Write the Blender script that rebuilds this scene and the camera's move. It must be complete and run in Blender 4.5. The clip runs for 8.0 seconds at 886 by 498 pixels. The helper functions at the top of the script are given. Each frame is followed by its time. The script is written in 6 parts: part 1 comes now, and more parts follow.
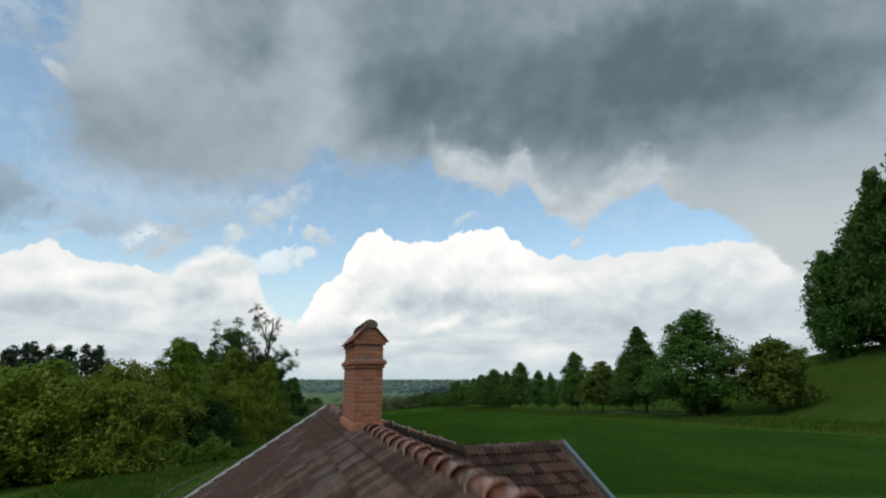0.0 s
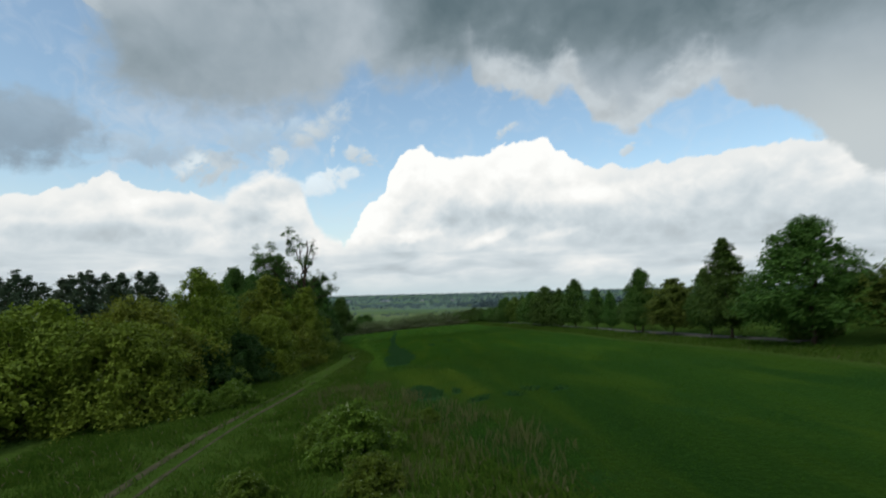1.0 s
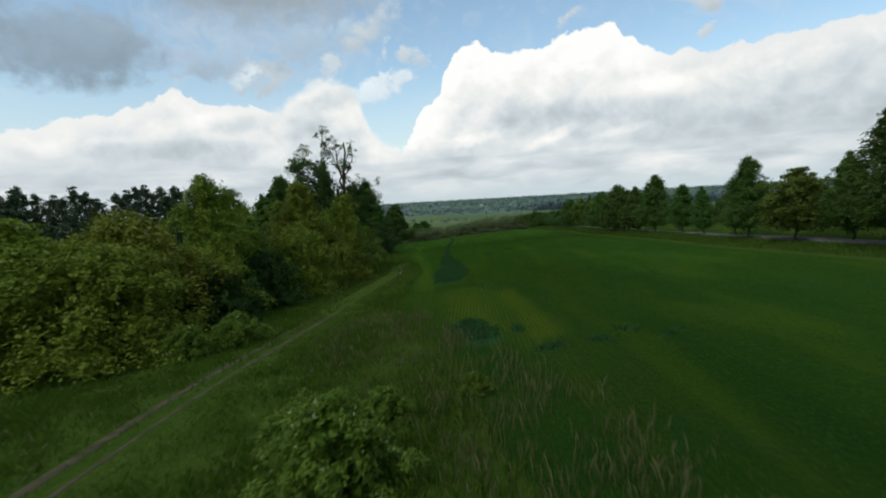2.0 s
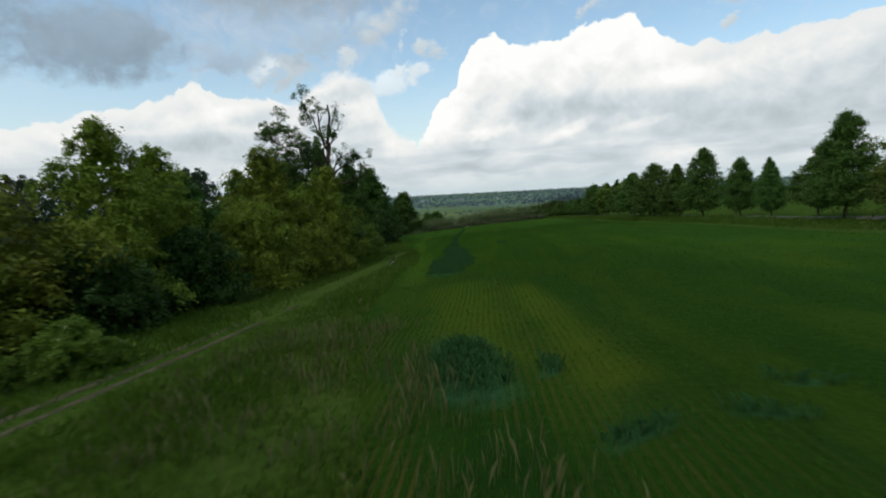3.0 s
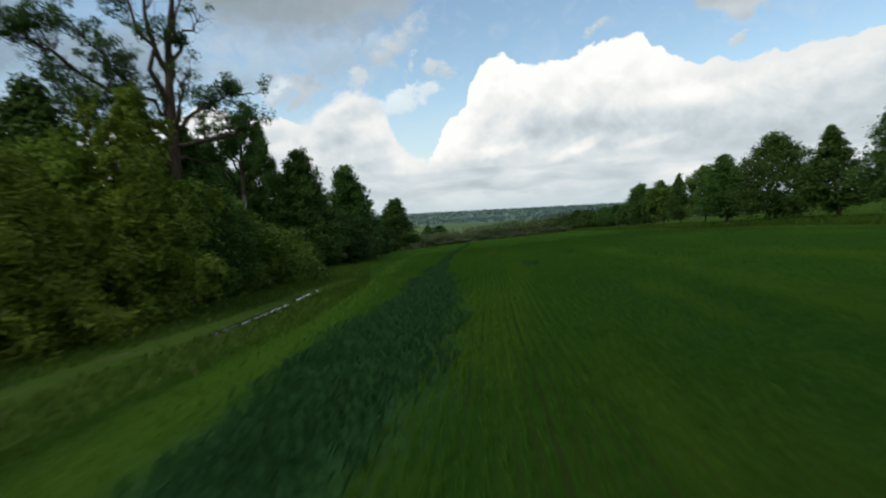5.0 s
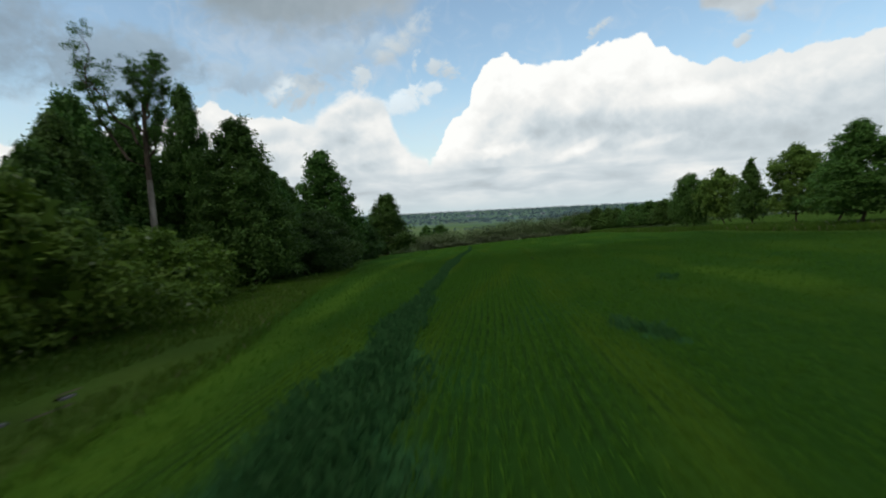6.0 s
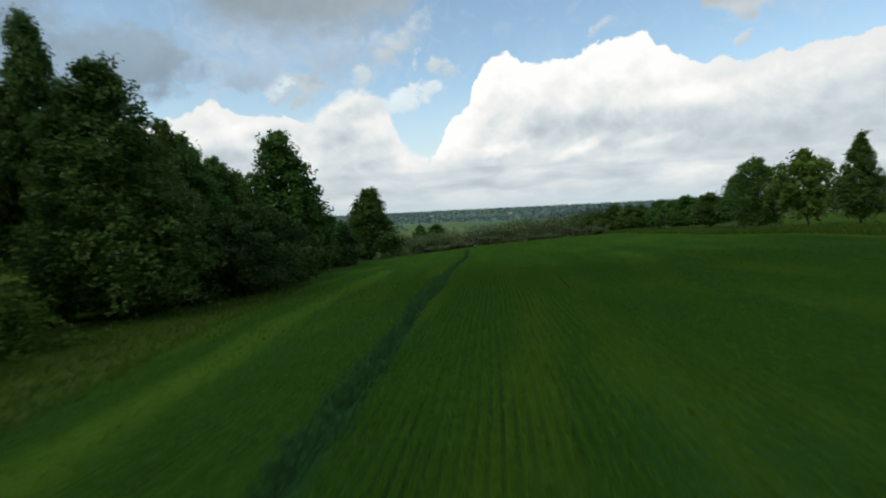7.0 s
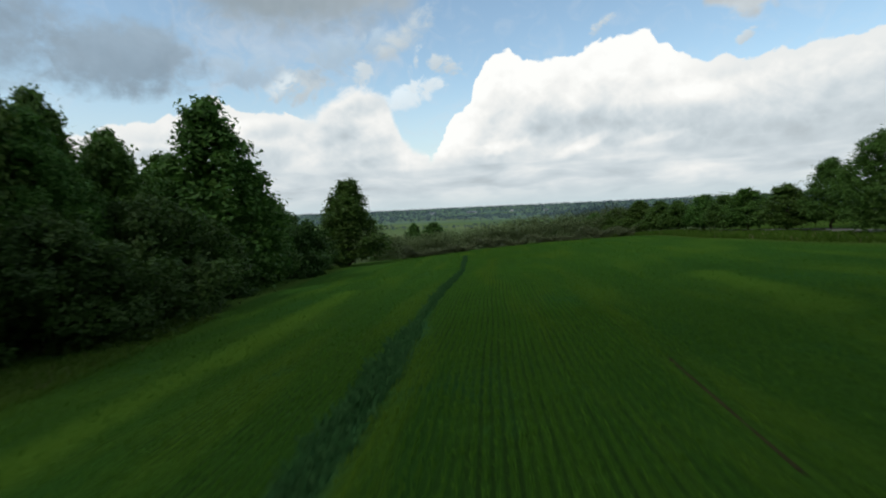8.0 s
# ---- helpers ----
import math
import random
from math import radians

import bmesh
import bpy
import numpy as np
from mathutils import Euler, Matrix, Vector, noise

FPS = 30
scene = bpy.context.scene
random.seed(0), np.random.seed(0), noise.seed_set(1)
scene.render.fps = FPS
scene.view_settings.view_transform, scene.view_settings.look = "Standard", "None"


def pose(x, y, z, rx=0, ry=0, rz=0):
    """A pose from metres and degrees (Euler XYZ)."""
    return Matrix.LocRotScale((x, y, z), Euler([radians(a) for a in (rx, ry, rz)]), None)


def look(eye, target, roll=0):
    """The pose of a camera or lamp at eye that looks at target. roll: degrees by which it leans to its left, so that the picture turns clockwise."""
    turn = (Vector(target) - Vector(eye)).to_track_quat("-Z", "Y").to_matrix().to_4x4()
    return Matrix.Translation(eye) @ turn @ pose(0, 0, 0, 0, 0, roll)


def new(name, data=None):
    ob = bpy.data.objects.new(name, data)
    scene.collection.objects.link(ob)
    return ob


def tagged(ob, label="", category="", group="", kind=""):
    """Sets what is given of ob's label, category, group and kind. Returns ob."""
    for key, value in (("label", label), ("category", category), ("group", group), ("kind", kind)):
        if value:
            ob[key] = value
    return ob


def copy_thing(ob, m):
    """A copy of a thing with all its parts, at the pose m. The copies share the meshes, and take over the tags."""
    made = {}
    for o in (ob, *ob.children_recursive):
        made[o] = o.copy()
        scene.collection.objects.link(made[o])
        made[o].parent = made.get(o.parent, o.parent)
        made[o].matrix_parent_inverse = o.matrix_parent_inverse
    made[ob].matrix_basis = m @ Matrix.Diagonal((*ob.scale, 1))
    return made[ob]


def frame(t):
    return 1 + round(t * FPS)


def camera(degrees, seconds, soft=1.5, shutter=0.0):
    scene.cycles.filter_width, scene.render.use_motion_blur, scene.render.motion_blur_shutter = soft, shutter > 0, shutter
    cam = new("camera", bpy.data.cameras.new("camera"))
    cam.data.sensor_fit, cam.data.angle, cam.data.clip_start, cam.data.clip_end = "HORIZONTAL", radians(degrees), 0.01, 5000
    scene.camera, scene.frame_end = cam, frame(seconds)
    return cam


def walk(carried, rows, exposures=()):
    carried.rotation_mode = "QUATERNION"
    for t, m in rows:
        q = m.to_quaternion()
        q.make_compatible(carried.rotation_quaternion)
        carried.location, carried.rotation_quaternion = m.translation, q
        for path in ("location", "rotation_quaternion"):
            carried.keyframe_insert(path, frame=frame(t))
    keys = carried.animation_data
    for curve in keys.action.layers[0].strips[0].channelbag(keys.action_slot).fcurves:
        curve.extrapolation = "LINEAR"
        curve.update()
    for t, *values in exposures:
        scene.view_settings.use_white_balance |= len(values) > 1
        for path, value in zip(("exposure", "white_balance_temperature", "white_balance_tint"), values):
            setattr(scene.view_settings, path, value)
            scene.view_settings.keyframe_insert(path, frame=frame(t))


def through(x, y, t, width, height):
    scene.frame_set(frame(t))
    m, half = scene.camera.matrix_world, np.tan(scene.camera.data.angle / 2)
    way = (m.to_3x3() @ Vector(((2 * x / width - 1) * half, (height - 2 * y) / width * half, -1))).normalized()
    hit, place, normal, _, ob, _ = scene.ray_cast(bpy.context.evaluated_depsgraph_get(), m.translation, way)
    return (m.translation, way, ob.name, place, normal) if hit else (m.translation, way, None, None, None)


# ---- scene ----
# camera: seconds, place, pitch, roll, yaw
PATH = [
    (0, 0.00, 0.00, 0.00, 104.53, 0.09, -0.00),
    (0.2, -0.01, 2.27, 0.37, 103.42, -0.29, 0.37),
    (0.4, 0.01, 4.17, 0.68, 101.99, -0.10, 0.88),
    (0.5, -0.01, 5.23, 0.89, 101.18, 0.40, 1.45),
    (0.6, -0.06, 6.34, 0.95, 100.00, 0.03, 2.07),
    (0.7, -0.11, 7.50, 1.07, 98.76, 0.51, 2.98),
    (0.8, -0.11, 8.63, 1.20, 97.49, 0.69, 3.79),
    (1, -0.14, 10.93, 1.70, 94.96, 1.48, 5.35),
    (1.5, -0.42, 17.28, 1.95, 87.82, 2.80, 9.57),
    (2, -0.99, 24.08, 1.53, 84.36, 3.27, 12.08),
    (3.5, -3.98, 48.88, -2.96, 83.68, 3.00, 14.14),
    (4, -5.60, 58.50, -4.09, 84.85, 3.01, 14.44),
    (4.5, -7.18, 68.58, -4.73, 85.62, 3.08, 14.70),
    (6, -14.92, 105.21, -6.00, 85.76, 2.86, 15.26),
    (6.5, -17.10, 116.66, -6.33, 85.74, 2.84, 15.28),
    (7, -19.25, 128.05, -6.45, 85.60, 2.83, 15.27),
    (7.5, -21.48, 139.67, -6.63, 85.47, 2.88, 15.37),
    (8, -23.78, 150.91, -6.77, 85.33, 2.63, 15.39),
]
cam = camera(83.14, 8.0, soft=1.9, shutter=0.35)
walk(cam, [(t, pose(x, y, z, rx, ry, rz)) for t, x, y, z, rx, ry, rz in PATH])


def math_node(nt, op, a, b=None, c=None):
    n = nt.nodes.new("ShaderNodeMath")
    n.operation = op
    for k, v in enumerate((a, b, c)):
        if v is None:
            continue
        if isinstance(v, (int, float)):
            n.inputs[k].default_value = v
        else:
            nt.links.new(v, n.inputs[k])
    return n.outputs[0]


def smooth_node(nt, x, lo, hi):
    n = nt.nodes.new("ShaderNodeMapRange")
    n.interpolation_type = "SMOOTHSTEP"
    nt.links.new(x, n.inputs["Value"])
    n.inputs["From Min"].default_value, n.inputs["From Max"].default_value = lo, hi
    return n.outputs["Result"]


def ramp_node(nt, x, stops, mode="LINEAR"):
    n = nt.nodes.new("ShaderNodeValToRGB")
    n.color_ramp.interpolation = mode
    el = n.color_ramp.elements
    while len(el) < len(stops):
        el.new(0.5)
    for e, (p, c) in zip(el, stops):
        e.position = p
        e.color = (c, c, c, 1) if isinstance(c, (int, float)) else (*c, 1)
    if x is not None:
        nt.links.new(x, n.inputs["Fac"])
    return n.outputs["Color"]


def noise_node(nt, vec, scale, detail=4.0, rough=0.55, dist=0.0):
    n = nt.nodes.new("ShaderNodeTexNoise")
    n.inputs["Scale"].default_value, n.inputs["Detail"].default_value = scale, detail
    n.inputs["Roughness"].default_value, n.inputs["Distortion"].default_value = rough, dist
    if vec is not None:
        nt.links.new(vec, n.inputs["Vector"])
    return n.outputs["Fac"]


def mix_node(nt, fac, a, b, mode="MIX"):
    n = nt.nodes.new("ShaderNodeMix")
    n.data_type, n.blend_type = "RGBA", mode
    for k, v in ((0, fac), (6, a), (7, b)):
        sock = n.inputs[k]
        if isinstance(v, (int, float)):
            sock.default_value = v if k == 0 else (v, v, v, 1)
        elif isinstance(v, tuple):
            sock.default_value = (*v, 1)
        else:
            nt.links.new(v, sock)
    return n.outputs[2]


def combine_node(nt, x, y, z):
    n = nt.nodes.new("ShaderNodeCombineXYZ")
    for k, v in enumerate((x, y, z)):
        if isinstance(v, (int, float)):
            n.inputs[k].default_value = v
        else:
            nt.links.new(v, n.inputs[k])
    return n.outputs[0]


# ---- sky: blue air, a bank of cumulus over the plain, a grey deck overhead ----
SUN_EL, SUN_AZ = radians(48), radians(215)      # azimuth from north (+y) over east (+x)

# outlines of the clouds: azimuth and height, in degrees
BANK_LEFT = [(-60, 7.5), (-53, 7.8), (-47, 9.6), (-44, 10.3), (-42, 11.0), (-40.6, 11.6), (-39.6, 12.4), (-38.6, 12.1), (-37.3, 11.5), (-36.2, 10.8), (-33.4, 11.0), (-31.4, 10.7), (-30, 10.0), (-29, 10.2), (-28, 11.9),
             (-26.4, 13.0), (-25, 13.5), (-22.6, 13.0), (-21.2, 12.2), (-20.4, 10.2), (-19.7, 8.3), (-18.4, 6.8), (-16, 5.4), (60, 5)]
BANK_RIGHT = [(-60, 5), (-16.6, 5.6), (-15.1, 7.6), (-14.5, 9.1), (-13.7, 10.4), (-11.6, 12.1), (-11.3, 13.4), (-10.3, 15.2), (-9.0, 16.2), (-7.4, 16.6), (-6.2, 16.1), (-4.3, 15.3), (-2.8, 15.3), (-1.5, 15.6), (-0.6, 15.2), (1.4, 16.3), (4.6, 16.8),
              (6.9, 17.1), (8.1, 15.9), (9.2, 15.4), (9.5, 14.3), (12.4, 13.5), (16.6, 13.0), (22, 13.2), (26, 13.3), (30.7, 13.4), (33, 13.3), (38, 12.4), (60, 11.5)]
CLOUD_DECK = [(-60, 21), (-39.5, 20.3), (-36.8, 19.4), (-32, 19.2), (-26, 19.5), (-20.2, 20.8), (-17.6, 21.7), (-15.6, 24.7), (-14.1, 25.3), (-12.6, 24.0), (-9.9, 23.3), (-3, 24.3), (-1.4, 24.4), (-0.8, 22.6),
              (3.2, 21.7), (7.2, 20.7), (8.6, 21.5), (10.3, 21.5), (12, 18.3), (15.6, 16.4), (17.6, 16.8), (20.5, 18.9), (24.7, 19.7), (26.2, 17.8), (29.6, 16.3), (32.8, 13.4), (36, 9), (60, 8)]
# stray clouds: azimuth, height, half width, half height, slant, whiteness, raggedness
CLOUD_STRAY = [(-46.8, 15.2, 6.4, 3.2, 0.06, 0.385, 0.22), (-57, 17.4, 6.0, 4.6, 0.0, 0.37, 0.28), (-30.6, 14.2, 3.2, 1.7, 0.35, 0.62, 1.0), (-32.4, 13.7, 1.5, 0.9, 0.5, 0.82, 0.9), (-35.2, 14.9, 2.6, 1.6, 0.0, 0.56, 0.9), (-25.6, 16.6, 4.4, 1.5, 0.22, 0.56, 0.9),
               (-18.5, 18.8, 3.0, 1.35, 0.62, 0.64, 0.5), (-23.7, 15.2, 1.2, 1.0, 0.3, 0.74, 0.9), (-17.9, 16.0, 0.7, 0.8, 1.2, 0.72, 1.1), (-14.4, 15.4, 1.5, 0.8, -0.2, 0.66, 1.2), (-40.8, 26.9, 1.6, 0.5, -0.5, 0.62, 1.2), (-18.8, 12.4, 2.6, 1.0, 0.30, 0.84, 0.9), (-16.6, 13.7, 1.6, 0.7, 0.1, 0.82, 1.2),
               (2.1, 17.7, 1.1, 0.6, 0.6, 0.66, 1.3), (15.5, 14.7, 0.8, 0.4, 0.5, 0.70, 1.2), (-45, 30, 3.4, 2.0, 0.3, 0.50, 0.9), (-40.5, 34.5, 4.0, 1.0, -0.4, 0.78, 0.8)]
# broad tones on the cumulus: azimuth, height, half width, half height, slant, darker (+) or lighter (-)
CLOUD_TONE = [(0.2, 8.0, 5.0, 1.5, 0.10, 0.13), (-3.9, 9.2, 2.2, 1.3, 0.3, 0.12), (9.5, 8.0, 7.0, 1.8, 0.05, 0.07), (16.0, 5.6, 8.0, 1.3, 0.0, 0.04), (22.0, 9.5, 6.0, 1.4, 0.0, 0.03), (0.1, 6.0, 3.0, 0.6, 0.42, -0.18), (-7.8, 6.6, 3.0, 0.6, 0.16, -0.14),
              (7.4, 6.2, 2.6, 0.4, 0.15, -0.10), (13.0, 10.2, 5.0, 1.1, 0.0, -0.08), (-9.2, 4.3, 6.0, 0.35, 0.0, 0.24), (2.0, 3.7, 8.0, 0.4, 0.0, 0.12), (20, 4.0, 7.0, 0.35, 0.0, -0.10), (-27, 4.6, 8.0, 0.4, 0.0, -0.10), (-38, 6.4, 8.0, 0.9, 0.0, 0.12),
              (-33, 9.0, 3.6, 0.9, 0.1, 0.13), (-27, 8.6, 3.0, 1.0, 0.2, 0.10), (-23.4, 11.2, 3.0, 1.0, 0.2, 0.14), (-24, 6.6, 3.4, 0.7, 0.1, -0.10), (-37, 9.3, 3.0, 0.7, 0.2, -0.08), (-19, 5.2, 3.5, 0.8, 0.1, -0.06)]
# broad tones on the deck: the same, from its light grey towards its dark grey
DECK_TONE = [(-29.0, 25.0, 9.5, 4.0, 0.0, 0.26), (-37.0, 23.0, 4.0, 2.6, 0.0, 0.18), (-27.0, 36.0, 5.0, 4.0, 0.1, 0.36), (-37.0, 31.5, 2.2, 5.0, 0.0, -0.08), (6.0, 37.0, 22.0, 8.5, 0.0, 0.62), (-4.0, 29.0, 7.0, 4.2, 0.0, 0.38), (-13.5, 27.5, 4.0, 3.0, 0.0, -0.12), (17.0, 30.0, 14.0, 5.0, 0.0, 0.42),
             (38.0, 32.0, 12.0, 6.5, -0.1, 0.55), (31.0, 24.5, 10.0, 3.6, 0.1, 0.34), (-15.0, 34.0, 3.4, 4.0, -0.7, -0.22), (1.0, 27.2, 2.2, 1.6, 0.4, -0.15)]

world = bpy.data.worlds.new("sky")
scene.world = world
world.use_nodes = True
wt = world.node_tree
wt.nodes.clear()
sep = wt.nodes.new("ShaderNodeSeparateXYZ")
coords = wt.nodes.new("ShaderNodeTexCoord").outputs["Generated"]
wt.links.new(coords, sep.inputs[0])
DEG = 57.29578
az = math_node(wt, "MULTIPLY", math_node(wt, "ARCTAN2", sep.outputs[0], sep.outputs[1]), DEG)
elev = math_node(wt, "MULTIPLY", math_node(wt, "ARCSINE", sep.outputs[2]), DEG)


def half(n, k):
    return math_node(wt, "MULTIPLY", math_node(wt, "SUBTRACT", n, 0.5), k)


def plus(*terms):
    total = terms[0]
    for v in terms[1:]:
        total = math_node(wt, "ADD", total, v)
    return total


def times(a, b):
    return math_node(wt, "MULTIPLY", a, b)


def less(a, b):
    return math_node(wt, "SUBTRACT", a, b)


def grey(v):
    return combine_node(wt, v, v, v)


def field(scale, detail, rough, dist=0.0, right=0.0, up=0.0, flat=1.0, seed=3.7):
    """Noise over the sky, its grain about 10 / scale degrees; flat draws it out along the horizon."""
    return noise_node(wt, combine_node(wt, times(math_node(wt, "ADD", az, right), 0.1 / flat), times(math_node(wt, "ADD", elev, up), 0.115), seed), scale, detail, rough, dist)


n_big, n_mid, n_fine = field(0.8, 4, 0.5, 0.3), field(2.4, 5, 0.52, 0.3), field(7.0, 5, 0.6, 0.2)
n_flat = field(5.2, 4, 0.5, 0.3, flat=3.5, seed=1.3)
n_wisp = field(3.4, 6, 0.62, 0.9, seed=8.1)


def billow(scale, right=0.0, up=0.0):
    """Rounded heaps with creases between them, on two scales."""
    total = None
    for k, w in ((1.0, 1.0), (2.3, 0.5), (5.0, 0.22)):
        n = times(math_node(wt, "ABSOLUTE", half(field(scale * k, 1.5, 0.45, 0.25, right, up, seed=5.0 + k), 2.0)), -w)
        total = n if total is None else math_node(wt, "ADD", total, n)
    return total


heap = billow(2.6)
relief = less(field(1.7, 5, 0.5, 0.4), field(1.7, 5, 0.5, 0.4, -0.5, 1.1))
edge = plus(times(heap, 1.7), 0.42, half(n_fine, 0.6))


def oval(a0, e0, wa, we, slant):
    """Squared distance from the middle of a slanted oval, and the height within it."""
    a = math_node(wt, "SUBTRACT", az, a0)
    da = math_node(wt, "DIVIDE", a, wa)
    de = math_node(wt, "DIVIDE", less(less(elev, e0), times(a, slant)), we)
    return plus(times(da, da), times(de, de)), de


across = math_node(wt, "ADD", math_node(wt, "DIVIDE", az, 120.0), 0.5)


def skyline(pts):
    return times(ramp_node(wt, across, [((a + 60) / 120, e / 40) for a, e in pts]), 40.0)


# blue air
sky = wt.nodes.new("ShaderNodeTexSky")
sky.sky_type, sky.sun_disc = "NISHITA", False
sky.sun_elevation, sky.sun_rotation = SUN_EL, SUN_AZ
sky.dust_density, sky.ozone_density = 1.6, 1.2
air = mix_node(wt, 1.0, sky.outputs["Color"], (0.196, 0.202, 0.180), "MULTIPLY")
air = mix_node(wt, times(smooth_node(wt, n_wisp, 0.45, 0.80), 0.26), air, (0.66, 0.72, 0.78))
air = mix_node(wt, times(smooth_node(wt, elev, 15.0, 5.0), 0.36), air, (0.66, 0.73, 0.80))
# thin veil between the strays and the deck
vr, vd = oval(-31.0, 17.0, 14.0, 4.2, 0.05)
air = mix_node(wt, times(smooth_node(wt, plus(less(1.0, vr), half(n_wisp, 3.0), half(n_mid, 1.5)), -0.3, 1.2), 0.42), air, (0.55, 0.63, 0.71))

# stray puffs
for a0, e0, wa, we, slant, white, rag in CLOUD_STRAY:
    rr, de = oval(a0, e0, wa, we, slant)
    body = plus(less(0.70, times(rr, 0.55)), half(n_mid, 3.4 * rag), half(n_wisp, 3.6 * rag), half(n_fine, 2.4 * rag), times(heap, 0.5), 0.2)
    m = times(smooth_node(wt, body, *((-0.15, 0.6) if rag < 0.25 else (-0.35, 0.90))), 0.90)
    tone = plus(white, times(relief, 0.25), times(de, 0.04), half(n_mid, 0.10))
    cool = (0.74, 0.965, 1.17) if white < 0.6 else (0.89, 1.0, 1.06)
    air = mix_node(wt, m, air, mix_node(wt, 1.0, grey(tone), cool, "MULTIPLY"))


toned = 0.0
for a0, e0, wa, we, slant, dark in CLOUD_TONE:
    rr, de = oval(a0, e0, wa, we, slant)
    body = plus(less(1.0, times(rr, 0.6)), half(n_mid, 2.0), half(n_big, 1.2))
    toned = plus(times(smooth_node(wt, body, -0.4, 1.3), dark), toned)


# heaped bank over the plain: ragged to the left, towering and sharp to the right
tower = smooth_node(wt, az, -19.0, -14.5)
top = math_node(wt, "MAXIMUM", skyline(BANK_LEFT), skyline(BANK_RIGHT))
depth = less(plus(top, times(edge, 0.8)), elev)
crisp = math_node(wt, "MAXIMUM", tower, smooth_node(wt, az, -28.0, -32.0))
bank_mask = mix_node(wt, crisp, smooth_node(wt, plus(depth, half(n_wisp, 2.4)), -0.6, 1.0), smooth_node(wt, depth, -0.05, 0.24))
inner = smooth_node(wt, plus(depth, half(n_mid, 4.0), half(n_big, 4.0)), 1.0, 8.5)
white = plus(0.89, times(tower, 0.13), times(inner, -0.22), times(smooth_node(wt, az, 7.0, 16.0), -0.17))
white = less(plus(white, times(plus(times(relief, 0.38), times(heap, 0.22), 0.05), smooth_node(wt, depth, 0.0, 2.0))), toned)
low = smooth_node(wt, plus(elev, half(n_mid, 2.5)), 6.2, 3.4)
white = mix_node(wt, low, math_node(wt, "MINIMUM", white, 1.0), plus(0.705, half(n_flat, 0.70), half(n_mid, 0.10)))
tint = mix_node(wt, smooth_node(wt, white, 0.62, 0.95), (0.875, 0.985, 1.045), (0.995, 1.0, 0.975))
bank = mix_node(wt, 1.0, grey(white), tint, "MULTIPLY")
bank = mix_node(wt, smooth_node(wt, elev, 2.6, -0.4), bank, (0.575, 0.675, 0.71))
air = mix_node(wt, bank_mask, air, bank)

# grey deck overhead
over = less(plus(elev, times(edge, -1.3), half(n_mid, 1.0), half(n_fine, 0.8)), skyline(CLOUD_DECK))
left_end = smooth_node(wt, plus(az, half(n_mid, 5.0), half(n_wisp, 4.0), times(elev, 0.12)), -39.4, -35.4)
deck_mask = mix_node(wt, smooth_node(wt, az, -4.0, 0.0), smooth_node(wt, over, -1.8, 2.0), smooth_node(wt, over, -0.35, 0.9))
deck_mask = times(deck_mask, left_end)
dark = plus(0.12, half(n_big, 0.30), half(n_mid, 0.22), times(relief, 0.25))
for a0, e0, wa, we, slant, k in DECK_TONE:
    rr, de = oval(a0, e0, wa, we, slant)
    dark = plus(dark, times(smooth_node(wt, plus(less(1.0, times(rr, 0.55)), half(n_big, 1.0), half(n_mid, 0.6)), -0.9, 1.2), k * 0.8))
fringe = plus(0.62, times(relief, 0.25), times(heap, 0.12), half(n_mid, 0.2))
rim = times(smooth_node(wt, plus(over, half(n_mid, 2.0)), 5.4, 2.0), times(smooth_node(wt, az, -3.0, 1.0), smooth_node(wt, az, 34.0, 24.0)))
light = mix_node(wt, rim, (0.42, 0.485, 0.535), mix_node(wt, 1.0, grey(fringe), (0.90, 1.0, 1.06), "MULTIPLY"))
deck = ramp_node(wt, dark, [(0.0, (0.46, 0.525, 0.575)), (0.35, (0.31, 0.378, 0.425)), (0.7, (0.176, 0.234, 0.264)), (1.0, (0.114, 0.166, 0.191))])
deck = mix_node(wt, rim, deck, light)
rain = smooth_node(wt, plus(elev, half(n_big, 5.0)), 25.0, 13.0)
shower = mix_node(wt, smooth_node(wt, plus(elev, half(n_big, 4.0)), 25.0, 12.0), (0.33, 0.395, 0.43), (0.54, 0.595, 0.615))
deck = mix_node(wt, times(rain, smooth_node(wt, az, 24.0, 33.0)), deck, shower)
air = mix_node(wt, deck_mask, air, deck)
# out of sight overhead and behind, the broken cloud goes on
rest = mix_node(wt, smooth_node(wt, n_big, 0.35, 0.65), (0.34, 0.43, 0.52), (0.62, 0.64, 0.66))
behind = smooth_node(wt, math_node(wt, "ABSOLUTE", az), 56.0, 75.0)
air = mix_node(wt, math_node(wt, "MAXIMUM", behind, smooth_node(wt, elev, 40.0, 60.0)), air, rest)

back = wt.nodes.new("ShaderNodeBackground")
wt.links.new(air, back.inputs["Color"])
back.inputs["Strength"].default_value = 1.0
out = wt.nodes.new("ShaderNodeOutputWorld")
wt.links.new(back.outputs[0], out.inputs["Surface"])

sun_data = bpy.data.lights.new("sun", "SUN")
sun_data.energy, sun_data.angle, sun_data.color = 1.45, radians(18), (1.0, 0.95, 0.86)
sun = new("sun", sun_data)
sun.matrix_basis = look((0, 0, 0), (-math.sin(SUN_AZ) * math.cos(SUN_EL), -math.cos(SUN_AZ) * math.cos(SUN_EL), -math.sin(SUN_EL)))


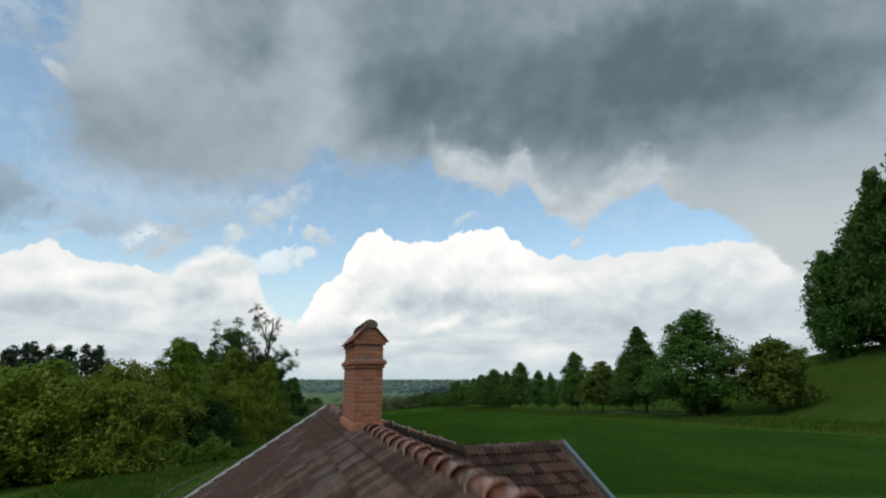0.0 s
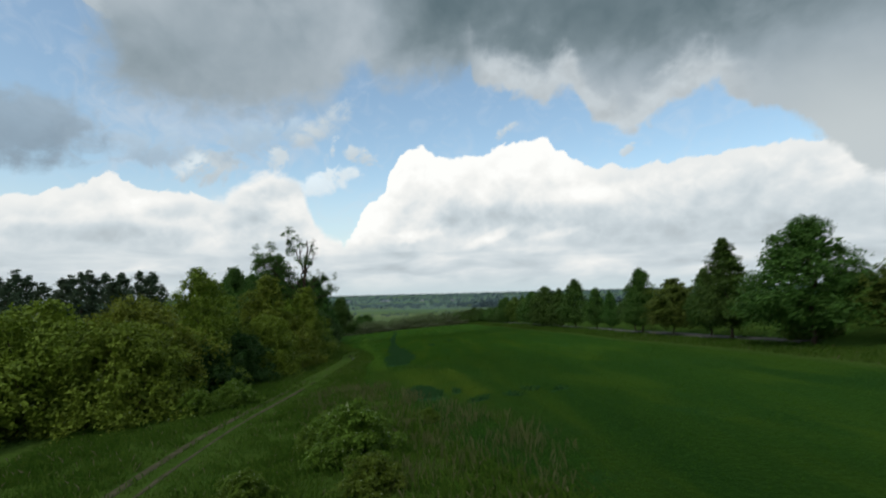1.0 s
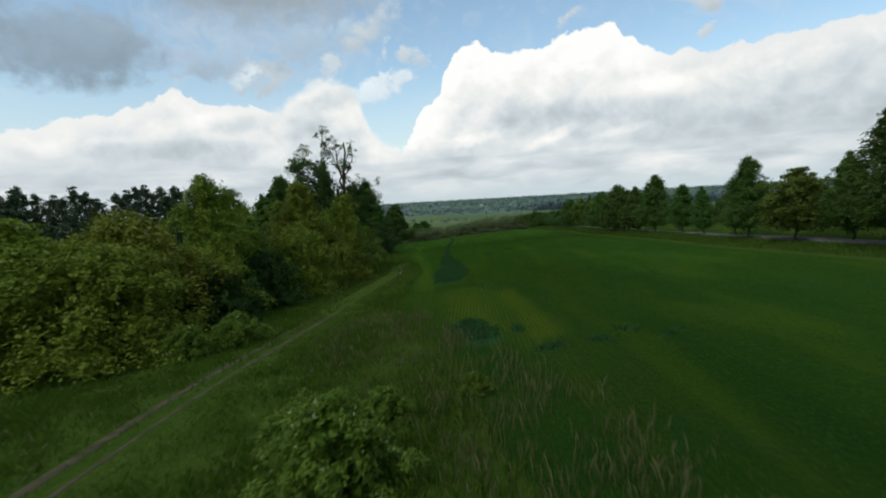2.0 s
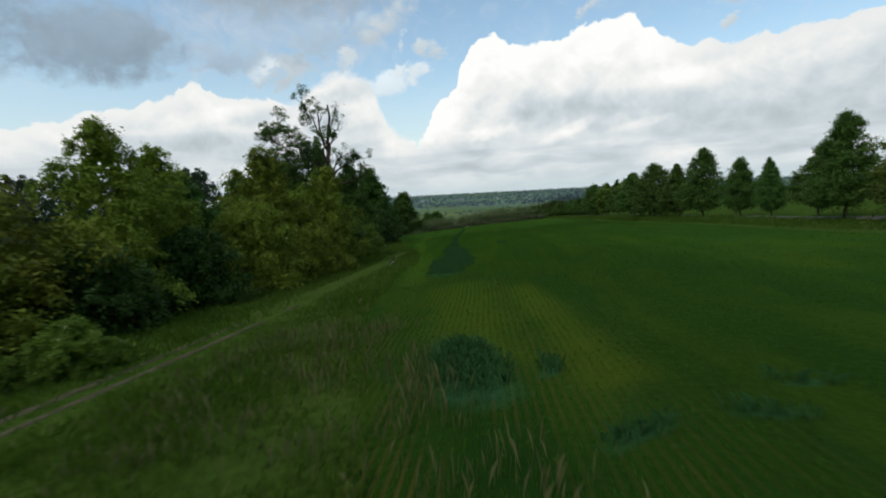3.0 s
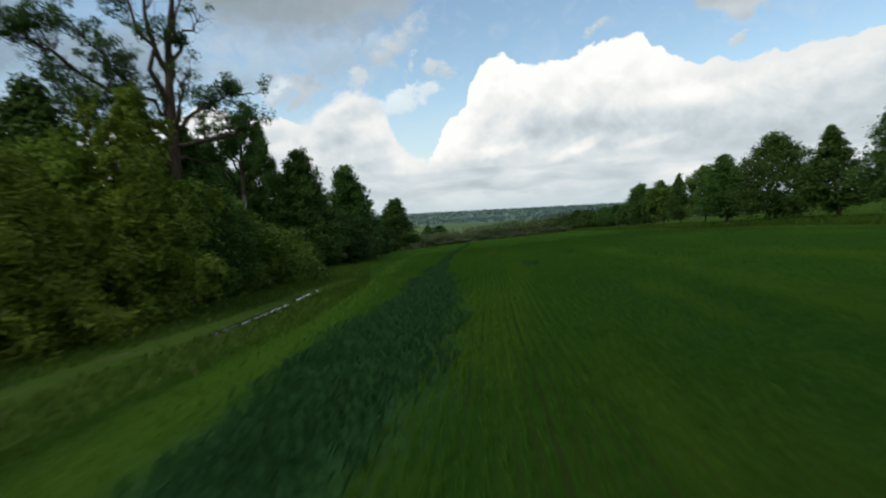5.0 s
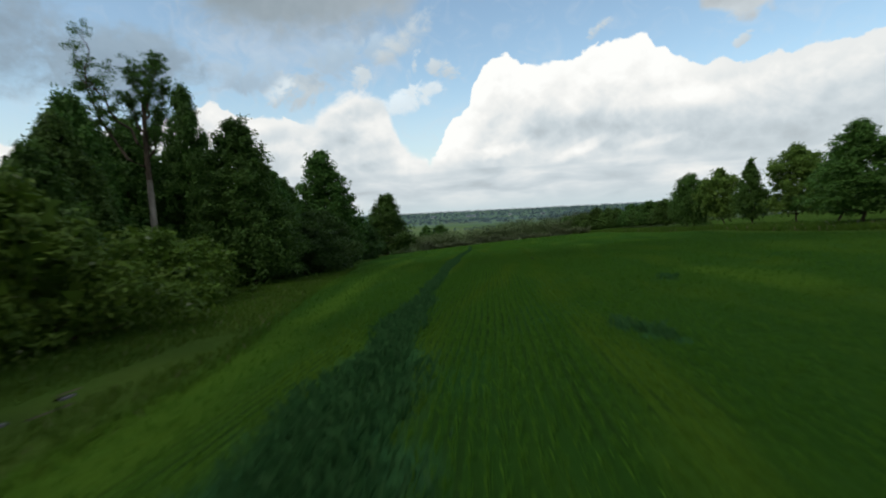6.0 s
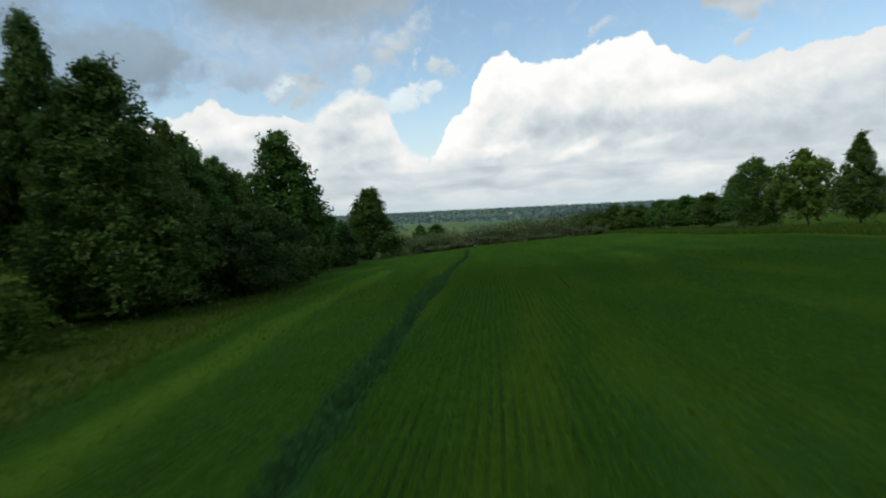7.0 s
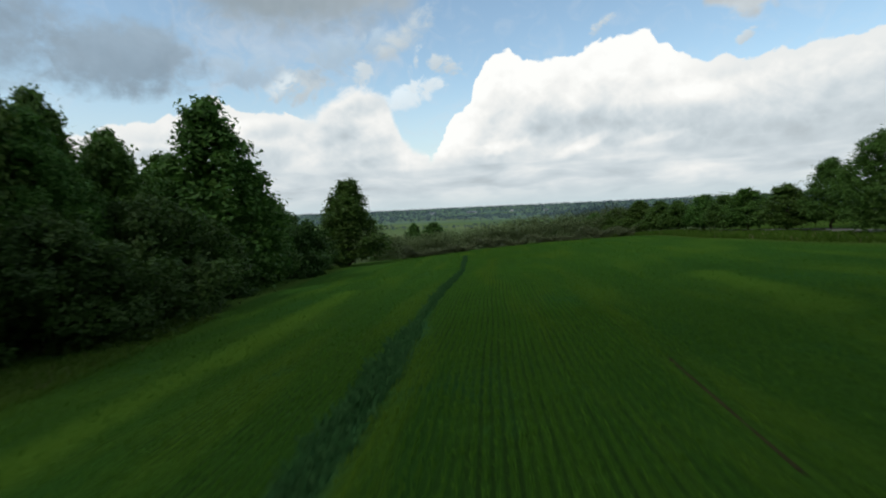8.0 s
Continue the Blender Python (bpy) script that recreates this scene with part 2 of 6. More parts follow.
# ---- materials ----
def material(name, build):
    m = bpy.data.materials.new(name)
    m.use_nodes = True
    nt = m.node_tree
    nt.nodes.clear()
    out = nt.nodes.new("ShaderNodeOutputMaterial")
    nt.links.new(build(nt), out.inputs["Surface"])
    return m


def principled(nt, color, rough=0.8, bump=None, strength=0.3, dist=0.02, metal=0.0, spec=0.3, sheen=0.0):
    p = nt.nodes.new("ShaderNodeBsdfPrincipled")
    if isinstance(color, tuple):
        p.inputs["Base Color"].default_value = (*color, 1)
    else:
        nt.links.new(color, p.inputs["Base Color"])
    if isinstance(rough, (int, float)):
        p.inputs["Roughness"].default_value = rough
    else:
        nt.links.new(rough, p.inputs["Roughness"])
    p.inputs["Metallic"].default_value = metal
    p.inputs["Specular IOR Level"].default_value = spec
    if sheen:
        p.inputs["Sheen Weight"].default_value, p.inputs["Sheen Roughness"].default_value = sheen, 0.22
        p.inputs["Sheen Tint"].default_value = (0.28, 0.60, 0.14, 1)
    if bump is not None:
        b = nt.nodes.new("ShaderNodeBump")
        b.inputs["Strength"].default_value, b.inputs["Distance"].default_value = strength, dist
        nt.links.new(bump, b.inputs["Height"])
        nt.links.new(b.outputs[0], p.inputs["Normal"])
    return p.outputs[0]


def place(nt):
    return nt.nodes.new("ShaderNodeNewGeometry").outputs["Position"]


def inside(nt):
    return nt.nodes.new("ShaderNodeTexCoord").outputs["Object"]


def island(nt):
    return nt.nodes.new("ShaderNodeNewGeometry").outputs["Random Per Island"]


def each(nt):
    return nt.nodes.new("ShaderNodeObjectInfo").outputs["Random"]


def leaf_material(name, dark, mid, light, bloom=0.0, bloom_color=(0.5, 0.5, 0.4), through=0.34, patch=None):
    def build(nt):
        c = ramp_node(nt, island(nt), [(0.0, dark), (0.5, mid), (1.0, light)])
        if patch:
            c = mix_node(nt, math_node(nt, "MULTIPLY", thin_growth(nt), 0.55), c, patch)
            c = mix_node(nt, 1.0, c, crop_shading(nt), "MULTIPLY")
        broad = smooth_node(nt, noise_node(nt, inside(nt), 0.45, 3), 0.35, 0.7)
        c = mix_node(nt, math_node(nt, "MULTIPLY", broad, 0.5), c, mid, "MIX")
        c = mix_node(nt, math_node(nt, "MULTIPLY", math_node(nt, "SUBTRACT", 1.0, broad), 0.45), c, dark)
        hue = nt.nodes.new("ShaderNodeHueSaturation")
        nt.links.new(c, hue.inputs["Color"])
        nt.links.new(math_node(nt, "ADD", 0.485, math_node(nt, "MULTIPLY", each(nt), 0.03)), hue.inputs["Hue"])
        nt.links.new(math_node(nt, "ADD", 0.85, math_node(nt, "MULTIPLY", each(nt), 0.3)), hue.inputs["Value"])
        c = hue.outputs[0]
        if bloom:
            c = mix_node(nt, smooth_node(nt, island(nt), 1 - bloom, 1 - bloom + 0.003), c, bloom_color)
        t = nt.nodes.new("ShaderNodeBsdfTranslucent")
        nt.links.new(c, t.inputs["Color"])
        s = nt.nodes.new("ShaderNodeMixShader")
        s.inputs[0].default_value = through
        nt.links.new(principled(nt, c, 0.6, spec=0.08 if "blade" in name else 0.2), s.inputs[1])
        nt.links.new(t.outputs[0], s.inputs[2])
        return s.outputs[0]
    return material(name, build)


def thin_growth(nt):
    """Where the crop stands thin and yellowish: long streaks along the rows."""
    sp = nt.nodes.new("ShaderNodeSeparateXYZ")
    nt.links.new(place(nt), sp.inputs[0])
    cross = math_node(nt, "ADD", math_node(nt, "MULTIPLY", sp.outputs[0], 0.985), math_node(nt, "MULTIPLY", sp.outputs[1], 0.170))
    along = math_node(nt, "SUBTRACT", math_node(nt, "MULTIPLY", sp.outputs[1], 0.985), math_node(nt, "MULTIPLY", sp.outputs[0], 0.170))
    n = noise_node(nt, combine_node(nt, math_node(nt, "MULTIPLY", cross, 0.30), math_node(nt, "MULTIPLY", along, 0.045), 2.0), 1.0, 4, 0.55, 0.4)
    return smooth_node(nt, n, 0.46, 0.66)


def crop_shading(nt):
    """Light and shade painted into the crop: lighter halfway down and again by the lane and on the crest."""
    sp = nt.nodes.new("ShaderNodeSeparateXYZ")
    nt.links.new(place(nt), sp.inputs[0])
    along = math_node(nt, "ADD", sp.outputs[1], math_node(nt, "MULTIPLY", math_node(nt, "SUBTRACT", noise_node(nt, place(nt), 0.06, 3), 0.5), 40.0))
    light = math_node(nt, "MULTIPLY", smooth_node(nt, along, 70.0, 106.0), smooth_node(nt, along, 172.0, 142.0))
    cross = math_node(nt, "ADD", math_node(nt, "MULTIPLY", sp.outputs[0], 0.985), math_node(nt, "MULTIPLY", sp.outputs[1], 0.170))
    cross = math_node(nt, "ADD", cross, math_node(nt, "MULTIPLY", math_node(nt, "SUBTRACT", noise_node(nt, place(nt), 0.15, 4), 0.5), 8.0))
    # lens fall-off to the right, put into the crop's colour
    dense = math_node(nt, "SUBTRACT", 1.0, math_node(nt, "MULTIPLY", smooth_node(nt, cross, 5.0, 11.0), 0.14))
    # haze and grazing brightness by lane and crest, also put into the colour
    dense = math_node(nt, "ADD", dense, math_node(nt, "MULTIPLY", smooth_node(nt, cross, 14.0, 24.0), math_node(nt, "ADD", 0.05, math_node(nt, "MULTIPLY", smooth_node(nt, along, 135.0, 90.0), 0.20))))
    dense = math_node(nt, "ADD", dense, math_node(nt, "MULTIPLY", smooth_node(nt, along, 165.0, 215.0), 0.6))
    return combine_node(nt, *[math_node(nt, "MULTIPLY", dense, math_node(nt, "ADD", 0.90, math_node(nt, "MULTIPLY", light, k))) for k in (0.26, 0.25, 0.18)])


LEAF_LINDEN = leaf_material("linden_leaf", (0.040, 0.098, 0.017), (0.067, 0.150, 0.024), (0.110, 0.201, 0.038))
LEAF_YELLOW = leaf_material("pale_leaf", (0.070, 0.120, 0.018), (0.108, 0.168, 0.026), (0.155, 0.218, 0.038))
LEAF_ROBINIA = leaf_material("robinia_leaf", (0.087, 0.136, 0.012), (0.152, 0.218, 0.020), (0.216, 0.285, 0.037), 0.006, (0.30, 0.36, 0.20))
LEAF_FOREST = leaf_material("forest_leaf", (0.033, 0.087, 0.015), (0.057, 0.132, 0.021), (0.094, 0.177, 0.029))
LEAF_PINE = leaf_material("pine_needle", (0.032, 0.062, 0.032), (0.048, 0.084, 0.042), (0.068, 0.106, 0.052), through=0.2)
LEAF_SHRUB = leaf_material("shrub_leaf", (0.061, 0.118, 0.010), (0.102, 0.177, 0.017), (0.153, 0.236, 0.029), 0.02, (0.281, 0.350, 0.176))
LEAF_HEDGE = leaf_material("hedge_leaf", (0.086, 0.112, 0.050), (0.110, 0.138, 0.062), (0.138, 0.168, 0.082))
LEAF_OLIVE = leaf_material("olive_leaf", (0.078, 0.122, 0.044), (0.100, 0.150, 0.056), (0.126, 0.178, 0.070))
LEAF_MISTLETOE = leaf_material("mistletoe_leaf", (0.023, 0.053, 0.013), (0.036, 0.074, 0.017), (0.053, 0.097, 0.023))
# foliage far out, paled and blued in its colour for haze
LEAF_HAZED = leaf_material("hazed_far_leaf", (0.096, 0.148, 0.178), (0.112, 0.166, 0.192), (0.128, 0.180, 0.200), through=0.4)
# thicket leaf darkened: shade under the trees is put into its colour
LEAF_SHADE = leaf_material("shaded_thicket_leaf", (0.019, 0.058, 0.010), (0.031, 0.084, 0.014), (0.052, 0.116, 0.020))
BLADE_STRAW = leaf_material("straw_blade", (0.080, 0.100, 0.032), (0.115, 0.132, 0.052), (0.160, 0.170, 0.080), through=0.35)
LEAF_EDGE = leaf_material("thicket_leaf", (0.054, 0.112, 0.012), (0.090, 0.162, 0.019), (0.138, 0.216, 0.030), 0.006, (0.30, 0.34, 0.20))
BLADE_CROP = leaf_material("crop_blade", (0.041, 0.126, 0.013), (0.054, 0.149, 0.016), (0.073, 0.173, 0.020), through=0.5, patch=(0.112, 0.170, 0.014))
BLADE_LUSH = leaf_material("lush_blade", (0.027, 0.094, 0.031), (0.038, 0.121, 0.040), (0.054, 0.148, 0.050), through=0.4)
BLADE_WILD = leaf_material("wild_blade", (0.042, 0.086, 0.010), (0.065, 0.112, 0.013), (0.096, 0.136, 0.020), 0.03, (0.17, 0.165, 0.085), through=0.4)


def bark(name, dark, light, scale=6.0):
    def build(nt):
        v = inside(nt)
        mp = nt.nodes.new("ShaderNodeMapping")
        mp.inputs["Scale"].default_value = (1, 1, 0.18)
        nt.links.new(v, mp.inputs["Vector"])
        n = noise_node(nt, mp.outputs[0], scale, 6, 0.65)
        c = ramp_node(nt, n, [(0.3, dark), (0.7, light)])
        return principled(nt, c, 0.9, n, 0.8, 0.05, spec=0.15)
    return material(name, build)


BARK = bark("bark", (0.035, 0.026, 0.018), (0.105, 0.082, 0.060))
BARK_PALE = bark("pale_bark", (0.10, 0.09, 0.075), (0.42, 0.38, 0.33), 3.0)


def attr(nt, name):
    n = nt.nodes.new("ShaderNodeAttribute")
    n.attribute_name = name
    return n.outputs["Fac"]


def ground_build(nt):
    p = place(nt)
    n1, n2, n3 = noise_node(nt, p, 0.03, 5), noise_node(nt, p, 0.25, 5), noise_node(nt, p, 3.0, 6, 0.65)
    rag = math_node(nt, "ADD", math_node(nt, "MULTIPLY", math_node(nt, "SUBTRACT", n2, 0.5), 0.7), math_node(nt, "MULTIPLY", math_node(nt, "SUBTRACT", n3, 0.5), 0.35))
    # rough meadow grass
    grass = ramp_node(nt, n2, [(0.25, (0.028, 0.058, 0.009)), (0.5, (0.040, 0.074, 0.012)), (0.75, (0.056, 0.086, 0.016))])
    grass = mix_node(nt, smooth_node(nt, n3, 0.35, 0.7), grass, mix_node(nt, 0.5, grass, (0.020, 0.034, 0.008)))
    # young cereal: rows along the field, patches of denser and thinner growth
    sp = nt.nodes.new("ShaderNodeSeparateXYZ")
    nt.links.new(p, sp.inputs[0])
    crosswise = math_node(nt, "ADD", math_node(nt, "MULTIPLY", sp.outputs[0], 0.985), math_node(nt, "MULTIPLY", sp.outputs[1], 0.170))
    along = math_node(nt, "SUBTRACT", math_node(nt, "MULTIPLY", sp.outputs[1], 0.985), math_node(nt, "MULTIPLY", sp.outputs[0], 0.170))
    bend = math_node(nt, "MULTIPLY", math_node(nt, "SINE", math_node(nt, "MULTIPLY", math_node(nt, "SUBTRACT", along, 48.95), 0.35)), 0.04)
    wob = math_node(nt, "SUBTRACT", math_node(nt, "SUBTRACT", crosswise, 4.39), bend)
    row = math_node(nt, "MULTIPLY", math_node(nt, "COSINE", math_node(nt, "MULTIPLY", wob, 2 * math.pi / 0.28)), -1.0)
    lane = math_node(nt, "SINE", math_node(nt, "MULTIPLY", wob, 2 * math.pi / 3.1))
    streaks = noise_node(nt, combine_node(nt, math_node(nt, "MULTIPLY", crosswise, 0.22), math_node(nt, "MULTIPLY", along, 0.035), 0.0), 1.0, 5, 0.6, 0.6)
    crop = ramp_node(nt, math_node(nt, "ADD", math_node(nt, "MULTIPLY", streaks, 0.7), math_node(nt, "MULTIPLY", n1, 0.4)),
                     [(0.35, (0.009, 0.033, 0.006)), (0.5, (0.013, 0.041, 0.006)), (0.62, (0.017, 0.047, 0.006)), (0.78, (0.024, 0.053, 0.006))])
    drill = noise_node(nt, combine_node(nt, math_node(nt, "MULTIPLY", crosswise, 3.0), math_node(nt, "MULTIPLY", along, 0.30), 4.0), 1.0, 5, 0.6)
    crop = mix_node(nt, math_node(nt, "MULTIPLY", smooth_node(nt, drill, 0.42, 0.7), 0.35), crop, (0.010, 0.030, 0.005))
    soil = ramp_node(nt, drill, [(0.3, (0.042, 0.044, 0.010)), (0.7, (0.068, 0.064, 0.016))])
    # the crop closes over its soil from here on, and stays a purer green
    closed = smooth_node(nt, along, 62.0, 100.0)
    soil = mix_node(nt, closed, soil, (0.009, 0.024, 0.005))
    strong = smooth_node(nt, noise_node(nt, combine_node(nt, math_node(nt, "MULTIPLY", crosswise, 1.7), math_node(nt, "MULTIPLY", along, 0.02), 11.0), 1.0, 2), 0.35, 0.65)
    thin = math_node(nt, "MULTIPLY", math_node(nt, "MULTIPLY", smooth_node(nt, row, 0.0, 0.8), math_node(nt, "ADD", 0.55, math_node(nt, "MULTIPLY", strong, 0.75))), smooth_node(nt, math_node(nt, "ADD", math_node(nt, "ADD", n2, math_node(nt, "MULTIPLY", math_node(nt, "SUBTRACT", streaks, 0.5), 0.9)), math_node(nt, "MULTIPLY", lane, 0.05)), 0.30, 0.60))
    crop = mix_node(nt, math_node(nt, "MULTIPLY", thin_growth(nt), 0.5), crop, (0.038, 0.074, 0.007))
    crop = mix_node(nt, math_node(nt, "MULTIPLY", math_node(nt, "MULTIPLY", thin, smooth_node(nt, math_node(nt, "ADD", crosswise, math_node(nt, "MULTIPLY", n2, 8.0)), 18.0, 7.0)), 0.78), crop, soil)
    rank = smooth_node(nt, noise_node(nt, combine_node(nt, math_node(nt, "MULTIPLY", crosswise, 0.24), math_node(nt, "MULTIPLY", along, 0.11), 7.0), 1.0, 5, 0.6, 0.5), 0.55, 0.70)
    crop = mix_node(nt, math_node(nt, "MULTIPLY", rank, 0.4), crop, (0.010, 0.044, 0.014))
    pale = smooth_node(nt, math_node(nt, "ADD", attr(nt, "pale"), math_node(nt, "MULTIPLY", rag, 0.9)), 0.25, 0.85)
    crop = mix_node(nt, math_node(nt, "MULTIPLY", pale, 0.52), crop, mix_node(nt, closed, mix_node(nt, drill, (0.046, 0.076, 0.006), (0.082, 0.108, 0.010)), mix_node(nt, drill, (0.034, 0.076, 0.006), (0.060, 0.106, 0.010))))
    crop = mix_node(nt, 1.0, crop, crop_shading(nt), "MULTIPLY")
    lush = smooth_node(nt, math_node(nt, "ADD", attr(nt, "lush"), math_node(nt, "MULTIPLY", rag, 0.8)), 0.50, 0.85)
    crop = mix_node(nt, math_node(nt, "MULTIPLY", lush, 0.75), crop, mix_node(nt, n3, (0.014, 0.054, 0.021), (0.025, 0.078, 0.034)))
    field = smooth_node(nt, math_node(nt, "ADD", attr(nt, "field"), math_node(nt, "MULTIPLY", rag, 0.5)), 0.4, 0.6)
    c = mix_node(nt, field, grass, crop)
    # olive, drier turf at the field's edge
    dry = smooth_node(nt, math_node(nt, "ADD", attr(nt, "verge"), math_node(nt, "MULTIPLY", rag, 0.6)), 0.3, 0.8)
    c = mix_node(nt, math_node(nt, "MULTIPLY", dry, 0.75), c, mix_node(nt, n3, (0.032, 0.055, 0.010), (0.050, 0.074, 0.016)))
    # far plain: pale meadows and darker crops, with haze put into their colours
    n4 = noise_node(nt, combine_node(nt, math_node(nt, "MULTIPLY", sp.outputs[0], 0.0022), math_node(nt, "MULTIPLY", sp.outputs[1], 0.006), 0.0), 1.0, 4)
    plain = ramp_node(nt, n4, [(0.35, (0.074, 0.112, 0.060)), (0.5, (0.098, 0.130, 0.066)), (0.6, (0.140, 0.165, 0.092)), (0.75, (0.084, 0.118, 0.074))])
    # wooded ground, blued in colour for the same haze
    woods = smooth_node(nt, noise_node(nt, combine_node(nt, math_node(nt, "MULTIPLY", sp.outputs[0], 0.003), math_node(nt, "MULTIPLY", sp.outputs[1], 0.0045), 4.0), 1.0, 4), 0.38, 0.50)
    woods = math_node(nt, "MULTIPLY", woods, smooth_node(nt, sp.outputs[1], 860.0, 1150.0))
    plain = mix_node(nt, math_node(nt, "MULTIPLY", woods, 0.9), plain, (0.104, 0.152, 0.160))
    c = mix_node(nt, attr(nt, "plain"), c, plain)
    return principled(nt, c, 1.0, math_node(nt, "ADD", n3, math_node(nt, "MULTIPLY", n2, 0.6)), 0.8, 0.12, spec=0.0, sheen=0.26)


GROUND = material("turf_and_crop", ground_build)


def speckle(name, stops, scale, rough=0.85, strength=0.4, dist=0.01, metal=0.0, vary=0.25, detail=6, spec=0.25, big=0.0, big_color=(0.3, 0.3, 0.28), big_scale=1.5):
    def build(nt):
        v = inside(nt)
        n = noise_node(nt, v, scale, detail, 0.62)
        c = ramp_node(nt, math_node(nt, "ADD", n, math_node(nt, "MULTIPLY", math_node(nt, "SUBTRACT", each(nt), 0.5), vary)), stops)
        if big:
            off = nt.nodes.new("ShaderNodeVectorMath")
            nt.links.new(place(nt), off.inputs[0])
            nb = noise_node(nt, off.outputs[0], big_scale, 5, 0.65)
            c = mix_node(nt, math_node(nt, "MULTIPLY", smooth_node(nt, nb, 0.52, 0.66), big), c, big_color)
        return principled(nt, c, rough, n, strength, dist, metal, spec)
    return material(name, build)


TILE = speckle("weathered_tile", [(0.2, (0.024, 0.016, 0.013)), (0.5, (0.062, 0.040, 0.032)), (0.8, (0.128, 0.090, 0.076))], 14, 0.85, vary=0.42, big=0.7, big_color=(0.098, 0.084, 0.078), big_scale=0.9)
TILE_DARK = speckle("mossy_tile", [(0.2, (0.016, 0.010, 0.008)), (0.5, (0.040, 0.021, 0.016)), (0.8, (0.075, 0.042, 0.032))], 14, 0.85, vary=0.6, big=0.6, big_color=(0.040, 0.036, 0.022), big_scale=1.6)
RIDGE = speckle("ridge_tile_clay", [(0.25, (0.095, 0.034, 0.019)), (0.55, (0.20, 0.068, 0.036)), (0.8, (0.30, 0.125, 0.08))], 9, 0.28, vary=0.5, spec=0.8, big=0.75, big_color=(0.44, 0.38, 0.34), big_scale=5.0)
BRICK = speckle("red_brick", [(0.2, (0.195, 0.072, 0.038)), (0.5, (0.290, 0.112, 0.062)), (0.8, (0.36, 0.170, 0.108))], 16, 0.85, vary=0.4, big=0.5, big_color=(0.17, 0.105, 0.08), big_scale=2.4)
MORTAR = speckle("mortar", [(0.3, (0.18, 0.118, 0.090)), (0.7, (0.30, 0.22, 0.175))], 30, 0.95)
CEMENT = speckle("cement_cap", [(0.3, (0.095, 0.078, 0.062)), (0.7, (0.18, 0.165, 0.145))], 12, 0.95)
CAP_TILE = speckle("cap_clay", [(0.25, (0.120, 0.050, 0.034)), (0.55, (0.200, 0.080, 0.056)), (0.85, (0.27, 0.130, 0.100))], 5, 0.7, vary=0.2, big=0.5, big_color=(0.11, 0.085, 0.065), big_scale=3.2)
METAL_WHITE = speckle("pale_sheet_metal", [(0.3, (0.48, 0.52, 0.56)), (0.7, (0.62, 0.66, 0.70))], 20, 0.45, 0.1, metal=0.3)
METAL_BLUE = speckle("blue_grey_sheet_metal", [(0.3, (0.11, 0.15, 0.18)), (0.7, (0.17, 0.22, 0.26))], 20, 0.45, 0.1, metal=0.3)
PLASTER = speckle("plaster", [(0.3, (0.52, 0.47, 0.38)), (0.7, (0.62, 0.57, 0.48))], 5, 0.9)
EARTH = speckle("trodden_earth", [(0.3, (0.044, 0.045, 0.026)), (0.7, (0.094, 0.090, 0.058))], 1.4, 1.0, spec=0.0, big=0.6, big_color=(0.040, 0.052, 0.018), big_scale=0.6)
WATER = speckle("puddle_water", [(0.3, (0.03, 0.03, 0.025)), (0.7, (0.05, 0.045, 0.04))], 2.0, 0.06, 0.02, spec=0.6)
SOIL = speckle("moist_soil", [(0.3, (0.016, 0.019, 0.008)), (0.7, (0.032, 0.031, 0.014))], 1.4, 1.0, spec=0.0, big=0.7, big_color=(0.022, 0.052, 0.010), big_scale=0.9)
ASPHALT = speckle("worn_asphalt", [(0.3, (0.115, 0.115, 0.11)), (0.7, (0.18, 0.18, 0.17))], 3.0, 0.9)
WHITE_WALL = speckle("white_render", [(0.3, (0.72, 0.73, 0.74)), (0.7, (0.82, 0.82, 0.82))], 0.5, 0.8)
DARK = speckle("soot", [(0.3, (0.008, 0.008, 0.008)), (0.7, (0.016, 0.015, 0.014))], 10, 0.95)


# ---- mesh helpers ----
def sm(a):
    a = np.clip(a, 0.0, 1.0)
    return a * a * (3 - 2 * a)


def mesh_of(name, verts, faces, mat, smooth=False):
    """One mesh from an array of places and an array of triangles or quads."""
    verts, faces = np.asarray(verts, np.float32), np.asarray(faces, np.int32)
    me = bpy.data.meshes.new(name)
    k = faces.shape[1]
    me.vertices.add(len(verts))
    me.vertices.foreach_set("co", verts.ravel())
    me.loops.add(faces.size)
    me.loops.foreach_set("vertex_index", faces.ravel())
    me.polygons.add(len(faces))
    me.polygons.foreach_set("loop_start", np.arange(0, faces.size, k, dtype=np.int32))
    me.polygons.foreach_set("loop_total", np.full(len(faces), k, np.int32))
    me.polygons.foreach_set("use_smooth", np.full(len(faces), smooth))
    me.materials.append(mat)
    me.update(calc_edges=True)
    me.validate()
    return me


def from_bm(name, bm, mat, smooth=False):
    bmesh.ops.recalc_face_normals(bm, faces=bm.faces)
    me = bpy.data.meshes.new(name)
    bm.to_mesh(me)
    bm.free()
    me.materials.append(mat)
    if smooth:
        me.polygons.foreach_set("use_smooth", np.full(len(me.polygons), True))
    return me


def part(name, me, parent, label=""):
    ob = new(name, me)
    ob.parent = parent
    return tagged(ob, label) if label else ob


def box(bm, x0, x1, y0, y1, z0, z1, bev=0.0):
    r = bmesh.ops.create_cube(bm, size=1.0, matrix=Matrix.LocRotScale(((x0 + x1) / 2, (y0 + y1) / 2, (z0 + z1) / 2), None, (x1 - x0, y1 - y0, z1 - z0)))
    if bev:
        edges = list({e for v in r["verts"] for e in v.link_edges})
        bmesh.ops.bevel(bm, geom=edges, offset=bev, segments=1, affect="EDGES")


